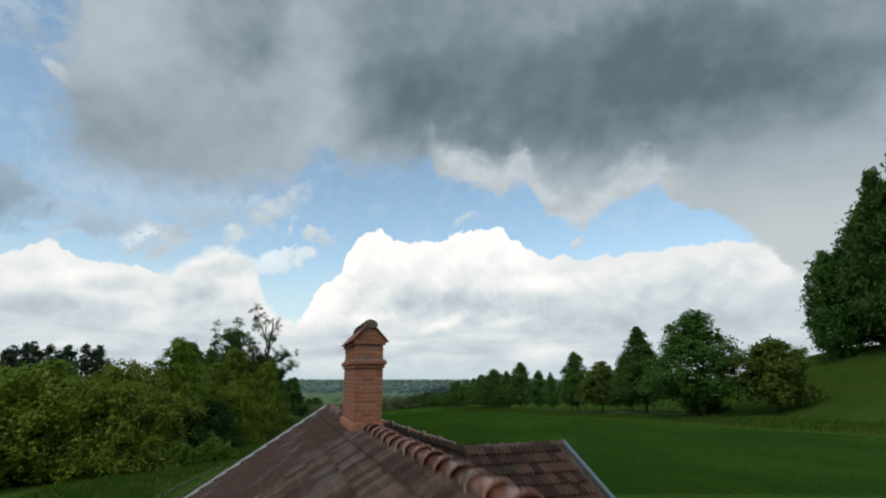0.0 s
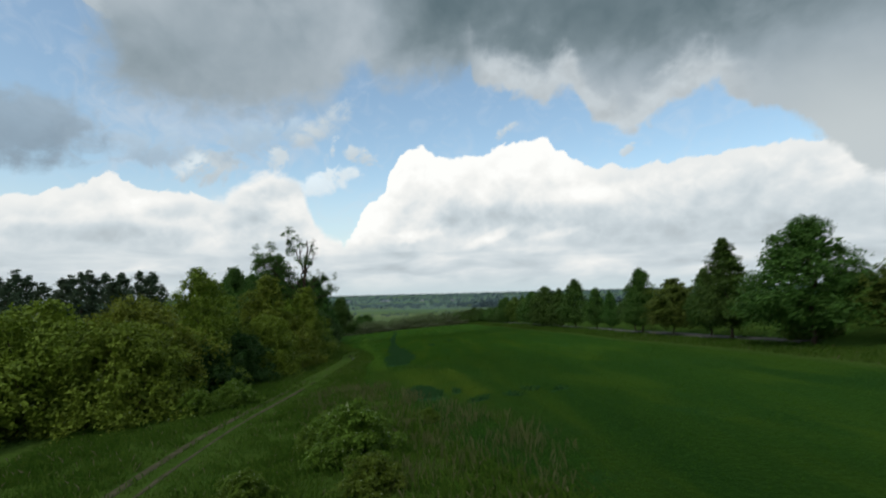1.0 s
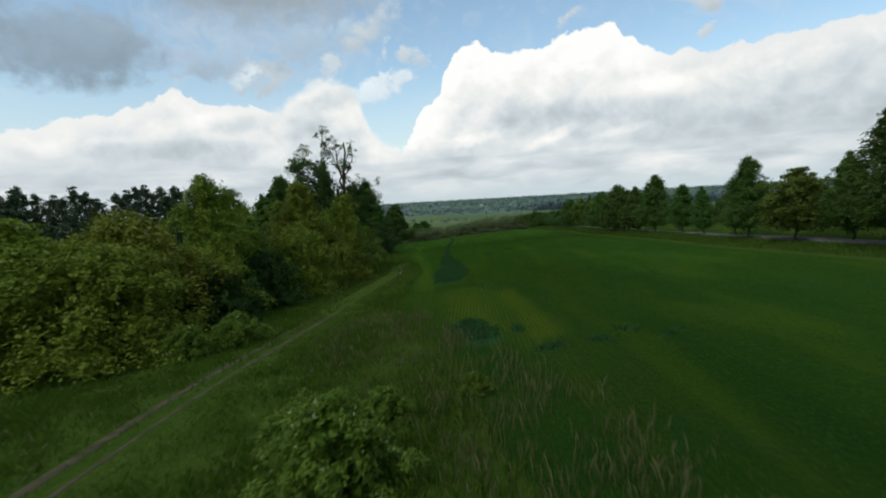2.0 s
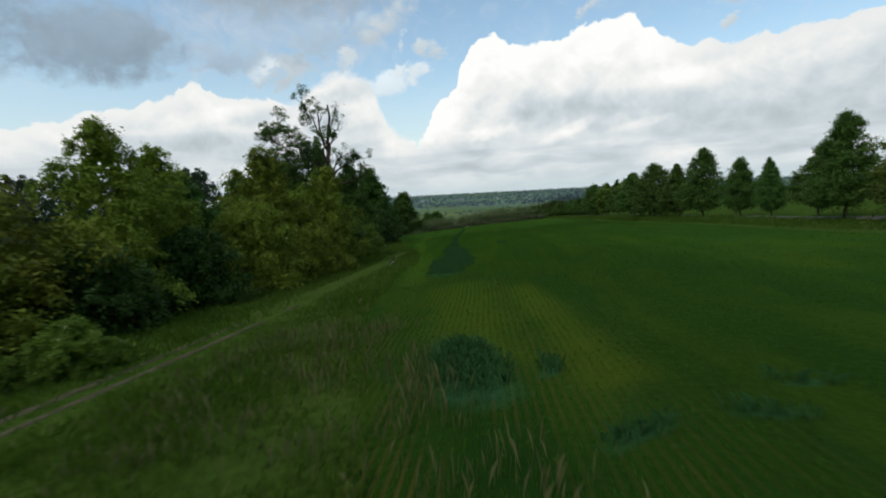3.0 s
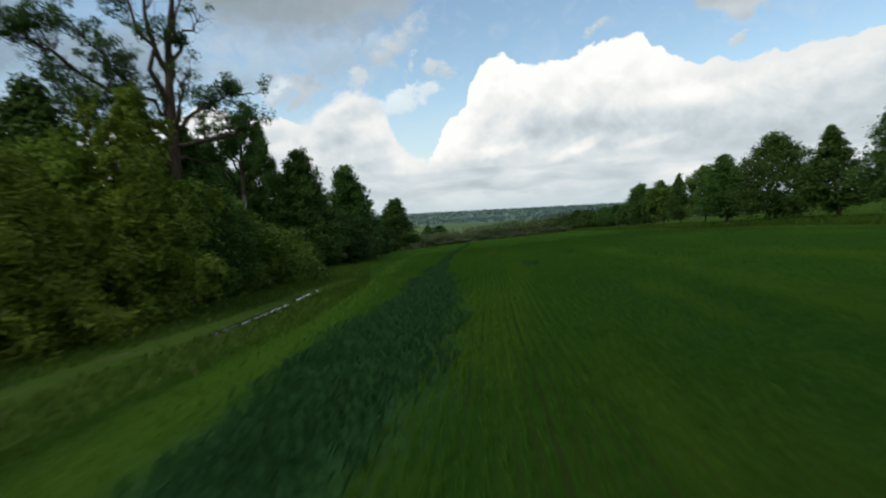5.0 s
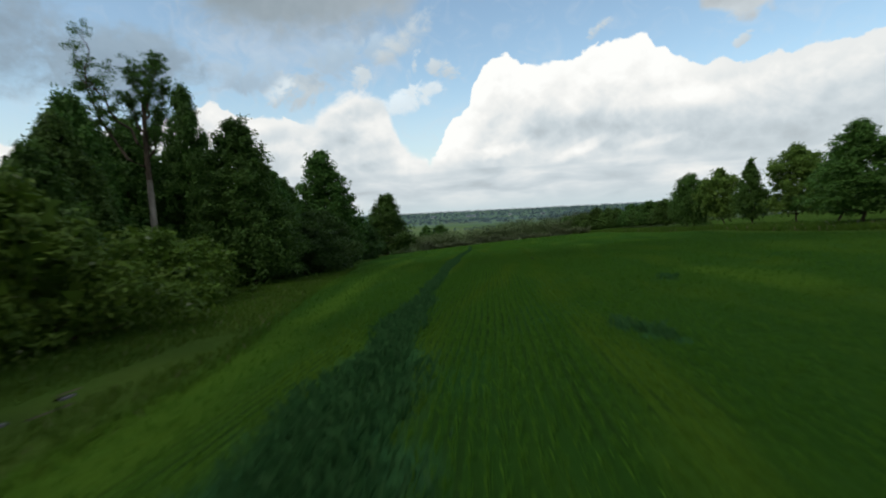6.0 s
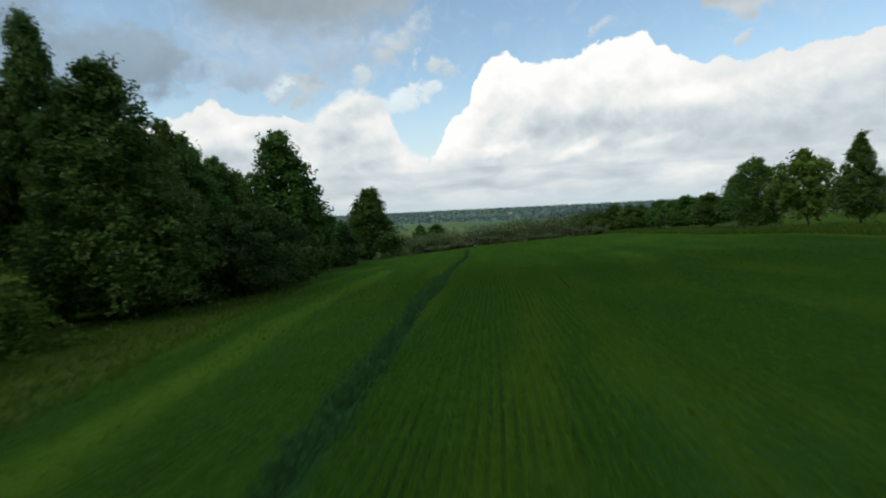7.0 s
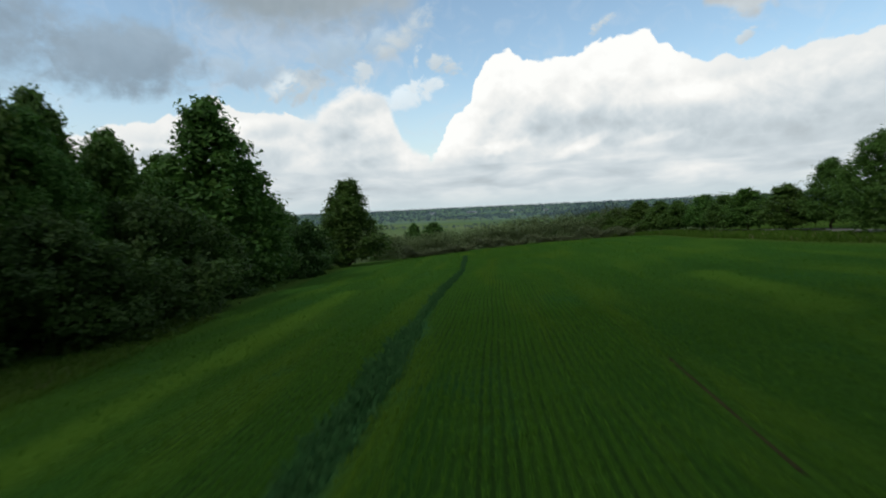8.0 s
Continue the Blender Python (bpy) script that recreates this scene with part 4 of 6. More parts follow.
# lindens and other trees between the field and the lane
ROW = "trees along the lane"
plant("linden", 3, 33.4, 67.4, 13.6, 1.50, 0.4, "broad dark green tree with low boughs beside the lane", group=ROW, detail=0.95)
plant("linden_cone", 1, 31.2, 80.2, 13.5, 1.17, 1.1, "tall pointed dark green tree beside the lane", group=ROW, detail=0.95)
plant("linden_cone", 2, 31.5, 87.5, 10.0, 1.17, 2.6, "pointed dark green tree crowded by its neighbour", group=ROW, detail=0.95)
plant("pale_tree", 1, 28.6, 94.0, 9.0, 1.29, 0.3, "yellowish green round tree on a short trunk", group=ROW, detail=0.95)
plant("linden", 1, 26.6, 103.5, 11.6, 0.96, 2.0, "slender green tree with a thin pointed top", group=ROW, detail=0.95)
plant("linden", 2, 27.8, 111.5, 9.4, 1.11, 4.0, "green tree on a bare straight trunk", group=ROW, detail=0.95)
plant("linden_cone", 2, 25.2, 119.6, 8.6, 0.94, 1.3, "small pointed green tree on a slim trunk", group=ROW, detail=0.95)
plant("linden", 3, 23.6, 128.0, 9.3, 0.99, 5.0, "small egg-shaped green tree on a slim trunk", group=ROW, detail=0.65)
plant("linden", 1, 20.3, 136.3, 12.2, 0.98, 3.3, "tall dark green egg-shaped tree on a clear trunk", group=ROW, detail=0.65)
plant("linden_cone", 1, 18.0, 145.0, 10.6, 1.23, 0.2, "dark green pointed tree touching its neighbours", group=ROW, detail=0.65)
plant("linden_round", 2, 15.4, 153.5, 11.6, 0.99, 2.2, "full dark green tree touching its neighbours", group=ROW, detail=0.65)
plant("linden", 2, 12.8, 165.0, 11.0, 1.23, 0.9, "full dark green egg-shaped tree", group=ROW, detail=0.65)
plant("linden", 3, 15.5, 176.0, 9.5, 1.17, 1.9, "green tree on a thin bare trunk", group=ROW, detail=0.65)
plant("pale_tree", 2, 14.6, 186.0, 10.8, 0.99, 4.4, "airy lighter green tree on a thin trunk", group=ROW, detail=0.65)
plant("linden_cone", 2, 11.8, 196.0, 10.8, 0.99, 3.1, "small pointed green tree with a thin top", group=ROW, detail=0.65)
plant("pale_tree", 1, 9.6, 204.5, 10.4, 0.94, 2.4, "airy light green tree beside the lane", group=ROW, detail=0.65)
plant("linden_round", 1, 6.6, 212.5, 10.8, 0.95, 5.2, "round green tree beside the lane", group=ROW, detail=0.65)
plant("linden", 1, 8.4, 229.0, 9.6, 1.25, 5.9, "round dark green tree on a clear trunk", group=ROW, detail=0.65)
for k, (x, y, h) in enumerate([(4.6, 233, 6.9), (3.0, 244, 7.3), (1.2, 251, 6.6), (-0.6, 259, 7.2), (-3.4, 268, 6.8), (-5.6, 278, 7.6), (-9.4, 289, 8.8), (-14, 300, 8.2), (-20, 312, 8.0)]):
    plant("linden", 1 + k % 3, x, y, h, 1.75, k * 1.7, "small bushy green tree at the end of the row", group=ROW, detail=0.35)

# hill wood on the far side of the lane
WOOD = "trees on the hill"
for k, (x, y, h, w, kind) in enumerate([(55.6, 71.0, 15.0, 0.72, "forest_round"), (60.6, 69.0, 18.5, 0.78, "forest_round"), (57.6, 61.5, 23, 0.62, "forest_round"), (64, 57, 27, 0.9, "forest_round"), (66, 76, 22, 1.0, "forest_round"),
                                       (65, 63, 27, 0.9, "forest_tree"), (58, 47, 26, 0.9, "forest_round")]):
    plant(kind, 1 + k % 2, x, y, h, w, k * 2.1, "tall dark green tree in a dense wood edge on the hill", group=WOOD, detail=0.4)
plant("pale_tree", 2, 39.5, 61.5, 8.6, 1.25, 1.0, "low spreading yellowish green tree at the foot of the hill", group=ROW, detail=0.62)
plant("thicket", 1, 37.0, 74, 4.0, 0.9, 0.0, "dark green thicket behind the lane trees", "bush", "bushes behind the lane", "bush")

# robinias and thorn at the edge of the left-hand wood
EDGE = "trees at the wood edge"
for k, (kind, x, y, h, w, text) in enumerate([
        ("robinia", -33.5, 54.5, 9.2, 1.0, "spreading yellow-green tree with pale blossom reaching to the grass"),
        ("robinia", -40.5, 52.5, 11.5, 1.0, "spreading yellow-green tree with pale blossom reaching to the grass"),
        ("robinia", -38.0, 61.0, 11.8, 1.0, "broad yellow-green tree with pale blossom"),
        ("robinia", -48.0, 50.0, 10.5, 1.1, "broad yellow-green tree with pale blossom"),
        ("robinia", -42.5, 42.0, 7.5, 1.1, "low yellow-green tree reaching to the grass"),
        ("dark_thicket", -31.8, 65.0, 6.0, 0.9, "dark shaded thicket between lighter trees"),
        ("robinia_tall", -36.5, 70.5, 15.6, 0.95, "airy yellow-green tree with loose sprays of leaves"),
        ("dark_thicket", -33.4, 75.0, 6.6, 0.9, "dark green thicket at the wood edge"),
        ("robinia_tall", -39.0, 77.0, 15.2, 1.0, "tall airy green tree with loose sprays of leaves"),
        ("robinia", -34.0, 84.5, 9.2, 0.9, "bushy yellow-green tree with pale blossom"),
        ("forest_round", -43.0, 86.0, 13.5, 0.9, "dark green tree behind blossoming ones"),
        ("robinia_tall", -39.5, 93.5, 16.9, 0.95, "tall light green tree with pale blossom"),
        ("robinia", -35.5, 96.0, 9.6, 0.9, "bushy tree with pale blossom at the wood edge"),
        ("robinia_tall", -35.6, 105.0, 15.5, 0.85, "olive green tree before a half-dead giant"),
        ("robinia", -38.5, 104.0, 12.0, 0.9, "bushy tree with pale blossom at the wood edge"),
        ("forest_round", -39.5, 114.5, 14.5, 0.85, "dense green tree at the foot of a half-dead giant"),
        ("forest_round", -46.0, 106.0, 17.0, 0.9, "dense dark green tree"),
        ("thicket", -43.5, 123.0, 9.0, 1.0, "dark green thicket at the wood edge"),
        ("forest_round", -50.0, 131.0, 13.0, 0.9, "dark green tree at the wood edge"),
        ("thicket", -48.5, 138.0, 6.6, 1.0, "olive green thicket with a few white blossoms"),
        ("thicket", -52.0, 146.5, 6.0, 1.0, "olive green thicket with a few white blossoms"),
        ("forest_round", -72.0, 158.0, 22.0, 0.8, "tall dark tree in the wood"),
        ("forest_round", -75.0, 154.0, 26.0, 0.8, "tall dark tree in the wood"),
        ("forest_tree", -66.0, 163.2, 27.0, 0.58, "tall narrow tree with a thin pointed top"),
        ("forest_tree", -57.0, 162.6, 20.8, 1.15, "tall dense pointed dark green tree"),
        ("forest_round", -61.5, 169.5, 17.5, 0.9, "dense dark green tree at the wood edge"),
        ("thicket", -58.5, 175.0, 9.0, 1.1, "dark green thicket under tall trees"),
        ("forest_round", -66.5, 180.0, 18.5, 0.9, "dense dark green tree at the wood edge"),
        ("thicket", -62.5, 187.5, 11.0, 1.0, "dark green thicket under tall trees"),
        ("forest_round", -75.0, 197.0, 21.0, 0.9, "dense dark green tree with a rounded top"),
        ("thicket", -66.5, 198.0, 9.0, 1.0, "dark green thicket under tall trees"),
        ("forest_tree", -69.8, 206.5, 24.5, 1.2, "tall dense pointed dark green tree"),
        ("forest_round", -71.5, 217.0, 16.5, 1.0, "dense dark green tree at the wood edge"),
        ("forest_round", -76.0, 229.0, 14.5, 1.0, "dense dark green tree at the wood edge"),
        ("forest_round", -68.5, 178.0, 21.6, 0.72, "dense dark green tree behind its neighbours"),
        ("forest_round", -73.0, 186.0, 22.5, 0.75, "tall dark green tree with an open top"),
        ("forest_round", -70.0, 192.0, 18.5, 0.9, "dense dark green tree with a rounded top"),
        ("thicket", -74.0, 229.0, 10.5, 1.0, "dark green thicket at the wood edge"),
        ("forest_tree", -75.0, 252.5, 18.6, 1.5, "single dense pointed tree at the end of the wood"),
        ("thicket", -80.5, 243.0, 9.0, 1.0, "dark green thicket at the wood edge"),
        ("forest_round", -86.0, 215.0, 22.0, 1.0, "tall dark tree in the wood"),
        ("forest_round", -92.0, 190.0, 26.0, 1.0, "tall dark tree in the wood"),
        ("forest_tree", -84.0, 172.0, 27.0, 1.0, "tall dark tree in the wood"),
        ("forest_round", -58.0, 118.0, 17.0, 1.0, "tall dark tree in the wood"),
        ("forest_round", -66.5, 145.0, 23.0, 0.72, "tall dark tree in the wood"),
        ("forest_round", -59.0, 138.0, 18.0, 0.8, "tall dark tree in the wood"),
        ("forest_round", -52.0, 96.0, 13.0, 1.0, "dark green tree in the wood")]):
    nm = "bush" if "thicket" in kind else "tree"
    # beyond here thickets take the leaf with shade in its colour
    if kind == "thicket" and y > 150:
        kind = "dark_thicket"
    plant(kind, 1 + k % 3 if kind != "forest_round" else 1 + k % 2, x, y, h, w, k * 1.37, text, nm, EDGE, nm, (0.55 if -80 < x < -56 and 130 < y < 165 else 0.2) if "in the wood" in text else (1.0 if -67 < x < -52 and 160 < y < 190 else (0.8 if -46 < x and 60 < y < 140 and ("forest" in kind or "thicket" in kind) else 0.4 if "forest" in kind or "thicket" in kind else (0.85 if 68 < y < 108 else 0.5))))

PINES = "pines behind the wood edge"
prng = random.Random(5)
for k in range(20):
    a, d = radians(-54 + 17.5 * k / 19 + prng.uniform(-0.5, 0.5)), 175 + 45 * k / 19 + prng.uniform(-14, 14)
    plant("pine", 1 + k % 2, d * math.sin(a), 24 + d * math.cos(a), 0.165 * d - 0.10 * k + prng.uniform(-1.6, 1.6), 1.2, k * 2.3, "dark scraggy pine behind the wood edge", group=PINES, detail=0.4)

# shrubs in the rough grass before the house
SHRUB = "shrubs in the rough grass"
for k, (x, y, h, w) in enumerate([(-7.4, 36.6, 2.9, 0.85), (-9.8, 39.6, 2.0, 0.9), (-7.4, 41.5, 1.5, 0.9), (-5.2, 32.0, 1.5, 1.0), (-10.6, 31.5, 1.3, 1.0), (-24.6, 57.0, 2.6, 0.9), (-26.5, 54.0, 2.3, 1.0), (-4.4, 44.6, 1.0, 0.8)]):
    plant("shrub", 1 + k % 2, x, y, h, w * 1.1, k * 1.6, "yellow-green leafy shrub in rough grass", "bush", SHRUB, "shrub", 0.75)


# half-dead giant with mistletoe, and a bare-trunked tree with pale bark
def veteran_tree(x, y, stem, facing, boughs, balls, seed, label, bk, leaf, r0, twig=1.0, tall=1.0, bare=None):
    """A tall old tree. stem: places up the trunk; boughs: foot's height, end across and height, depth, leafiness, twigs; balls: mistletoe, across, height, radius."""
    rng = np.random.default_rng(seed)
    ca, sa = math.cos(facing), math.sin(facing)

    def at(across, deep, z):
        return np.array([ca * across - sa * deep, sa * across + ca * deep, z * tall])
    top = new("tree")
    top.matrix_basis = Matrix.Translation((x, y, ground_at(x, y) - 0.1))
    n = len(stem) - 1
    limbs = [[(tuple(at(a, 0, z)), r0 * (1 - 0.75 * k / n)) for k, (a, z) in enumerate(stem)]]
    tips, wood = [], []
    for z0, across, z1, deep, leafy, count in boughs:
        foot = at(np.interp(z0, [q[1] for q in stem], [q[0] for q in stem]), 0, z0)
        end = at(across, deep, z1)
        ln = np.linalg.norm(end - foot)
        path = limb(foot, end, r0 * 0.42, r0 * 0.08, rng, 0.07, 8)
        limbs.append(path)
        out = (end - foot) / ln
        for q in range(count):
            k = int(rng.integers(3, 9))
            b = np.array(path[k][0])
            e = b + (out * 0.5 + np.array([0, 0, 0.45]) + rng.normal(0, 0.55, 3)) * rng.uniform(0.10, 0.24) * ln * twig + np.array([0, 0, 0.2])
            limbs.append(limb(b, e, r0 * 0.11, r0 * 0.03, rng, 0.14, 4))
            (tips if rng.random() < leafy else wood).append(e)
            for w in range(4):
                e2 = e + rng.normal(0, 0.75, 3) * twig + np.array([0, 0, 0.35])
                limbs.append(limb(e, e2, r0 * 0.034, r0 * 0.010, rng, 0.15, 3))
                (tips if rng.random() < leafy else wood).append(e2)
    v, f = tubes(limbs, 6)
    part("trunk", mesh_of("trunk", v, f, bk, True), top, "grey trunk and boughs")
    if bare:
        zs = np.linspace(bare[0], bare[1], 7)
        girth = [r0 * (1 - 0.75 * np.interp(z, [q[1] for q in stem], range(n + 1)) / n) for z in zs]
        sleeve = [(tuple(at(np.interp(z, [q[1] for q in stem], [q[0] for q in stem]), -0.05, z)), g * (1.04 if 0 < k < 6 else 0.8)) for k, (z, g) in enumerate(zip(zs, girth))]
        v, f = tubes([sleeve], 9)
        part("bare_wood", mesh_of("bare_wood", v, f, BARK_PALE, True), top, "pale stripped stretch of trunk")
    tips = np.array(tips)
    v, f = clump_leaves(tips, rng.uniform(0.25, 0.62, len(tips)), 34, 0.115, rng)
    part("crown", mesh_of("crown", v, f, leaf), top, "loose leaves on the outer twigs")
    for a, z, rad in balls:
        v, f = clump_leaves(np.array([at(a, rng.normal(0, 0.5), z)]), np.array([rad]), int(420 * rad), 0.13, rng, 0.95)
        part("mistletoe", mesh_of("mistletoe", v, f, LEAF_MISTLETOE), top, "dark green mistletoe ball")
    return tagged(top, label, "tree", EDGE)


veteran_tree(-38.5, 111.7, [(0, -0.4), (0.1, 5), (0.0, 10), (0.1, 14), (0.1, 17.5), (0.3, 21), (0.8, 24), (0.6, 26)], radians(36),
             [(16.0, -2.8, 25.8, 0.8, 0.7, 12), (17.5, 1.6, 25.0, -0.6, 0.10, 12), (18.5, -0.7, 25.8, 0.6, 0.12, 9), (17.5, 2.3, 23.0, 0.8, 0.12, 9), (13.5, -8.2, 20.4, -0.5, 0.95, 24), (12.0, -7.4, 17.4, 1.5, 0.95, 20), (15.0, -6.0, 22.6, 1.0, 0.9, 18),
              (11.0, -5.6, 14.5, -1.5, 0.9, 14), (14.0, 5.8, 17.4, 0.4, 0.5, 14), (13.0, 5.2, 14.4, -0.4, 0.5, 14), (12.0, 3.8, 12.5, 1.5, 0.9, 12), (10.0, -3.8, 11.5, 2.0, 0.9, 12), (14.0, 1.6, 17.4, -3.4, 0.3, 8), (14.0, -1.2, 18.4, 3.6, 0.5, 8)],
             [(-2.9, 23.6, 1.05), (-2.8, 18.3, 1.1), (-3.3, 16.6, 0.8), (2.8, 16.2, 0.65), (4.4, 17.6, 0.6), (-3.0, 25.4, 0.7), (1.1, 21.0, 0.5)], 3, "half-dead giant tree with bare top boughs and mistletoe", BARK, LEAF_FOREST, 0.50, 0.72, 0.95)
veteran_tree(-63.2, 152.7, [(0.4, -0.4), (0.3, 5), (0.2, 10), (0.1, 17), (0.2, 20.5), (0.5, 24.0), (0.8, 26.8)], radians(45.5),
             [(15.5, -4.5, 28.4, 0.5, 0.85, 24), (17.5, -5.8, 25.6, -0.6, 0.9, 14), (20.0, 1.6, 26.8, 0.6, 0.95, 22), (19.5, -0.6, 26.4, 0.8, 0.9, 16), (19.0, 2.2, 24.0, -0.5, 0.95, 16), (17.5, 2.0, 21.2, 0.6, 0.9, 14), (18.5, -1.4, 23.4, 1.6, 0.85, 12), (16.5, 1.2, 19.0, -1.2, 0.8, 8)],
             [], 8, "tall tree with a stripped pale trunk and thin crown", BARK, LEAF_FOREST, 0.46, 0.62, bare=(7.0, 14.2))


# ---- hedges and woods of the distance ----
def leaf_band(name, line, wide, tall, count, size, leaf, seed, label, category, k=26, low=0.3, gap=0.0):
    """One long uneven mass of leaves along a broken line."""
    rng = np.random.default_rng(seed)
    seg = [math.hypot(bx - ax, by - ay) for (ax, ay), (bx, by) in zip(line, line[1:])]
    cum = np.concatenate([[0], np.cumsum(seg)])
    s = rng.uniform(0, cum[-1], count)
    x = np.interp(s, cum, [p[0] for p in line]) + rng.normal(0, wide, count)
    y = np.interp(s, cum, [p[1] for p in line]) + rng.normal(0, wide, count)
    lump = 0.6 + 0.4 * np.sin(s * 0.9 / tall + rng.uniform(0, 6)) * np.sin(s * 0.37 / tall + 1.0) + 0.25 * np.sin(s * 2.3 / tall)
    keep = lump > gap
    x, y, lump = x[keep], y[keep], lump[keep]
    count = len(x)
    top = tall * np.clip(lump, low, 1.2)
    z = height(x, y) + top * rng.random(count) ** 0.6
    c = np.stack([x, y, z], 1)
    v, f = clump_leaves(c, np.full(count, tall * 0.2), k, size, rng, 0.75, 1.4)
    return tagged(new(name, mesh_of(name, v, f, leaf)), label, category, kind="stuff")


leaf_band("hedge", [(-64, 259), (-58, 270), (-47, 281), (-33, 284), (-22, 279), (-12, 273)], 0.7, 2.7, 900, 0.20, LEAF_HEDGE, 1, "greyish blossoming hedge behind the crest of the field", "hedge", 22)
leaf_band("hedgerow", [(-110, 318), (-75, 322), (-45, 328), (-10, 330), (40, 336)], 4, 11.5, 1700, 0.36, LEAF_OLIVE, 2, "bushy olive green hedgerow below the field", "hedge", 20, 0.75)
leaf_band("copse", [(-72, 290), (-58, 300), (-40, 306), (-24, 304), (-8, 300)], 2.0, 7.0, 1100, 0.24, LEAF_OLIVE, 5, "olive green bushes behind the hedge", "bushes", 22, 0.7)
leaf_band("scrub", [(-220, 400), (-120, 430), (-30, 440), (80, 450), (200, 470)], 18, 8.0, 1100, 0.9, LEAF_OLIVE, 3, "low scrub on the edge of the plain", "scrub", 10)
for k, (x, y, h, w) in enumerate([(-94.5, 394, 20, 1.5), (-84, 330, 14.5, 1.0), (-66, 400, 14, 1.4), (-110, 360, 15, 1.2), (-36, 405, 14, 1.4), (-8, 380, 13, 1.4)]):
    plant("forest_round", 1 + k % 2, x, y, h, w, k * 1.1, "round dark tree beyond the field", group="trees beyond the field", detail=0.3)
leaf_band("hedgerow", [(-320, 600), (-160, 640), (0, 620), (200, 660)], 7, 4.5, 500, 0.7, LEAF_OLIVE, 6, "low hedgerow between meadows on the plain", "hedge", 12, 0.4, 0.35)
leaf_band("hedgerow", [(-420, 780), (-160, 760), (40, 800), (300, 790)], 9, 6.0, 500, 0.9, LEAF_HAZED, 7, "low hedgerow between meadows on the plain", "hedge", 12, 0.4, 0.4)
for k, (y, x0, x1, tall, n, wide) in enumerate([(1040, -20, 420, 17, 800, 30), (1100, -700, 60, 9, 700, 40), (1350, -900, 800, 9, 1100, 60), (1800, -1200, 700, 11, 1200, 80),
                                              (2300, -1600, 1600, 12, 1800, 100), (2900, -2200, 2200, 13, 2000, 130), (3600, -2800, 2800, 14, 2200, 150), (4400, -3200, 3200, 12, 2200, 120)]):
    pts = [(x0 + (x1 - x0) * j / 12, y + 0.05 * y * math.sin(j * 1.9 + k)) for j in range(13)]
    leaf_band("far_wood", pts, wide, tall, n, tall * 0.16, LEAF_HAZED, 20 + k, "tree belt far out on the plain, tinted blue-green for haze", "wood", 12, 0.5, 0.4)


def far_house(x, y, w, d, h, turn, mat_wall, label):
    top = new("house")
    top.matrix_basis = Matrix.Translation((x, y, ground_at(x, y) - 0.5)) @ Matrix.Rotation(turn, 4, "Z")
    bm = bmesh.new()
    box(bm, -w / 2, w / 2, -d / 2, d / 2, 0, h)
    part("wall", from_bm("wall", bm, mat_wall), top)
    bm = bmesh.new()
    prism(bm, [(-w / 2 - 0.4, -d / 2 - 0.5, h + 0.004), (-w / 2 - 0.4, d / 2 + 0.5, h + 0.004), (-w / 2 - 0.4, 0, h + d * 0.22)], (w + 0.8, 0, 0))
    part("roof", from_bm("roof", bm, METAL_BLUE), top)
    for k in range(5):
        bm = bmesh.new()
        cx = -w / 2 + w * (k + 0.5) / 5
        box(bm, cx - 0.7, cx + 0.7, -d / 2 - 0.06, -d / 2 + 0.02, h * 0.4, h * 0.75)
        part("window", from_bm("window", bm, DARK), top)
    tagged(top, label, "house", "houses on the plain")


hrng = random.Random(11)
for k, (x, y, w) in enumerate([(-395, 1880, 34), (-250, 1850, 12), (-130, 1750, 10), (-560, 1950, 22)]):
    far_house(x, y, w, 13, 5.5, hrng.uniform(-0.4, 0.4), WHITE_WALL if k % 3 else METAL_WHITE, "pale low building among trees on the plain")


# ---- crop and grasses ----
def blades(x, y, tall, wide, lean, rng, z_off=0.0):
    """One bent blade, two triangles, at each place."""
    k = len(x)
    a = rng.uniform(0, 2 * math.pi, k)
    dx, dy = np.cos(a), np.sin(a)
    z = height(x, y) - 0.02
    l = tall * lean * rng.uniform(0.2, 1.0, k)
    b0 = np.stack([x - dy * wide, y + dx * wide, z], 1)
    b1 = np.stack([x + dy * wide, y - dx * wide, z], 1)
    m = np.stack([x + dx * l * 0.35 + dy * wide * 0.7, y + dy * l * 0.35 - dx * wide * 0.7, z + tall * 0.62], 1)
    t = np.stack([x + dx * l, y + dy * l, z + tall * (1 - 0.25 * lean)], 1)
    v = np.stack([b0, b1, m, t], 1).reshape(-1, 3)
    i = np.arange(k) * 4
    return v, np.concatenate([np.stack([i, i + 1, i + 2], 1), np.stack([i, i + 2, i + 3], 1)])


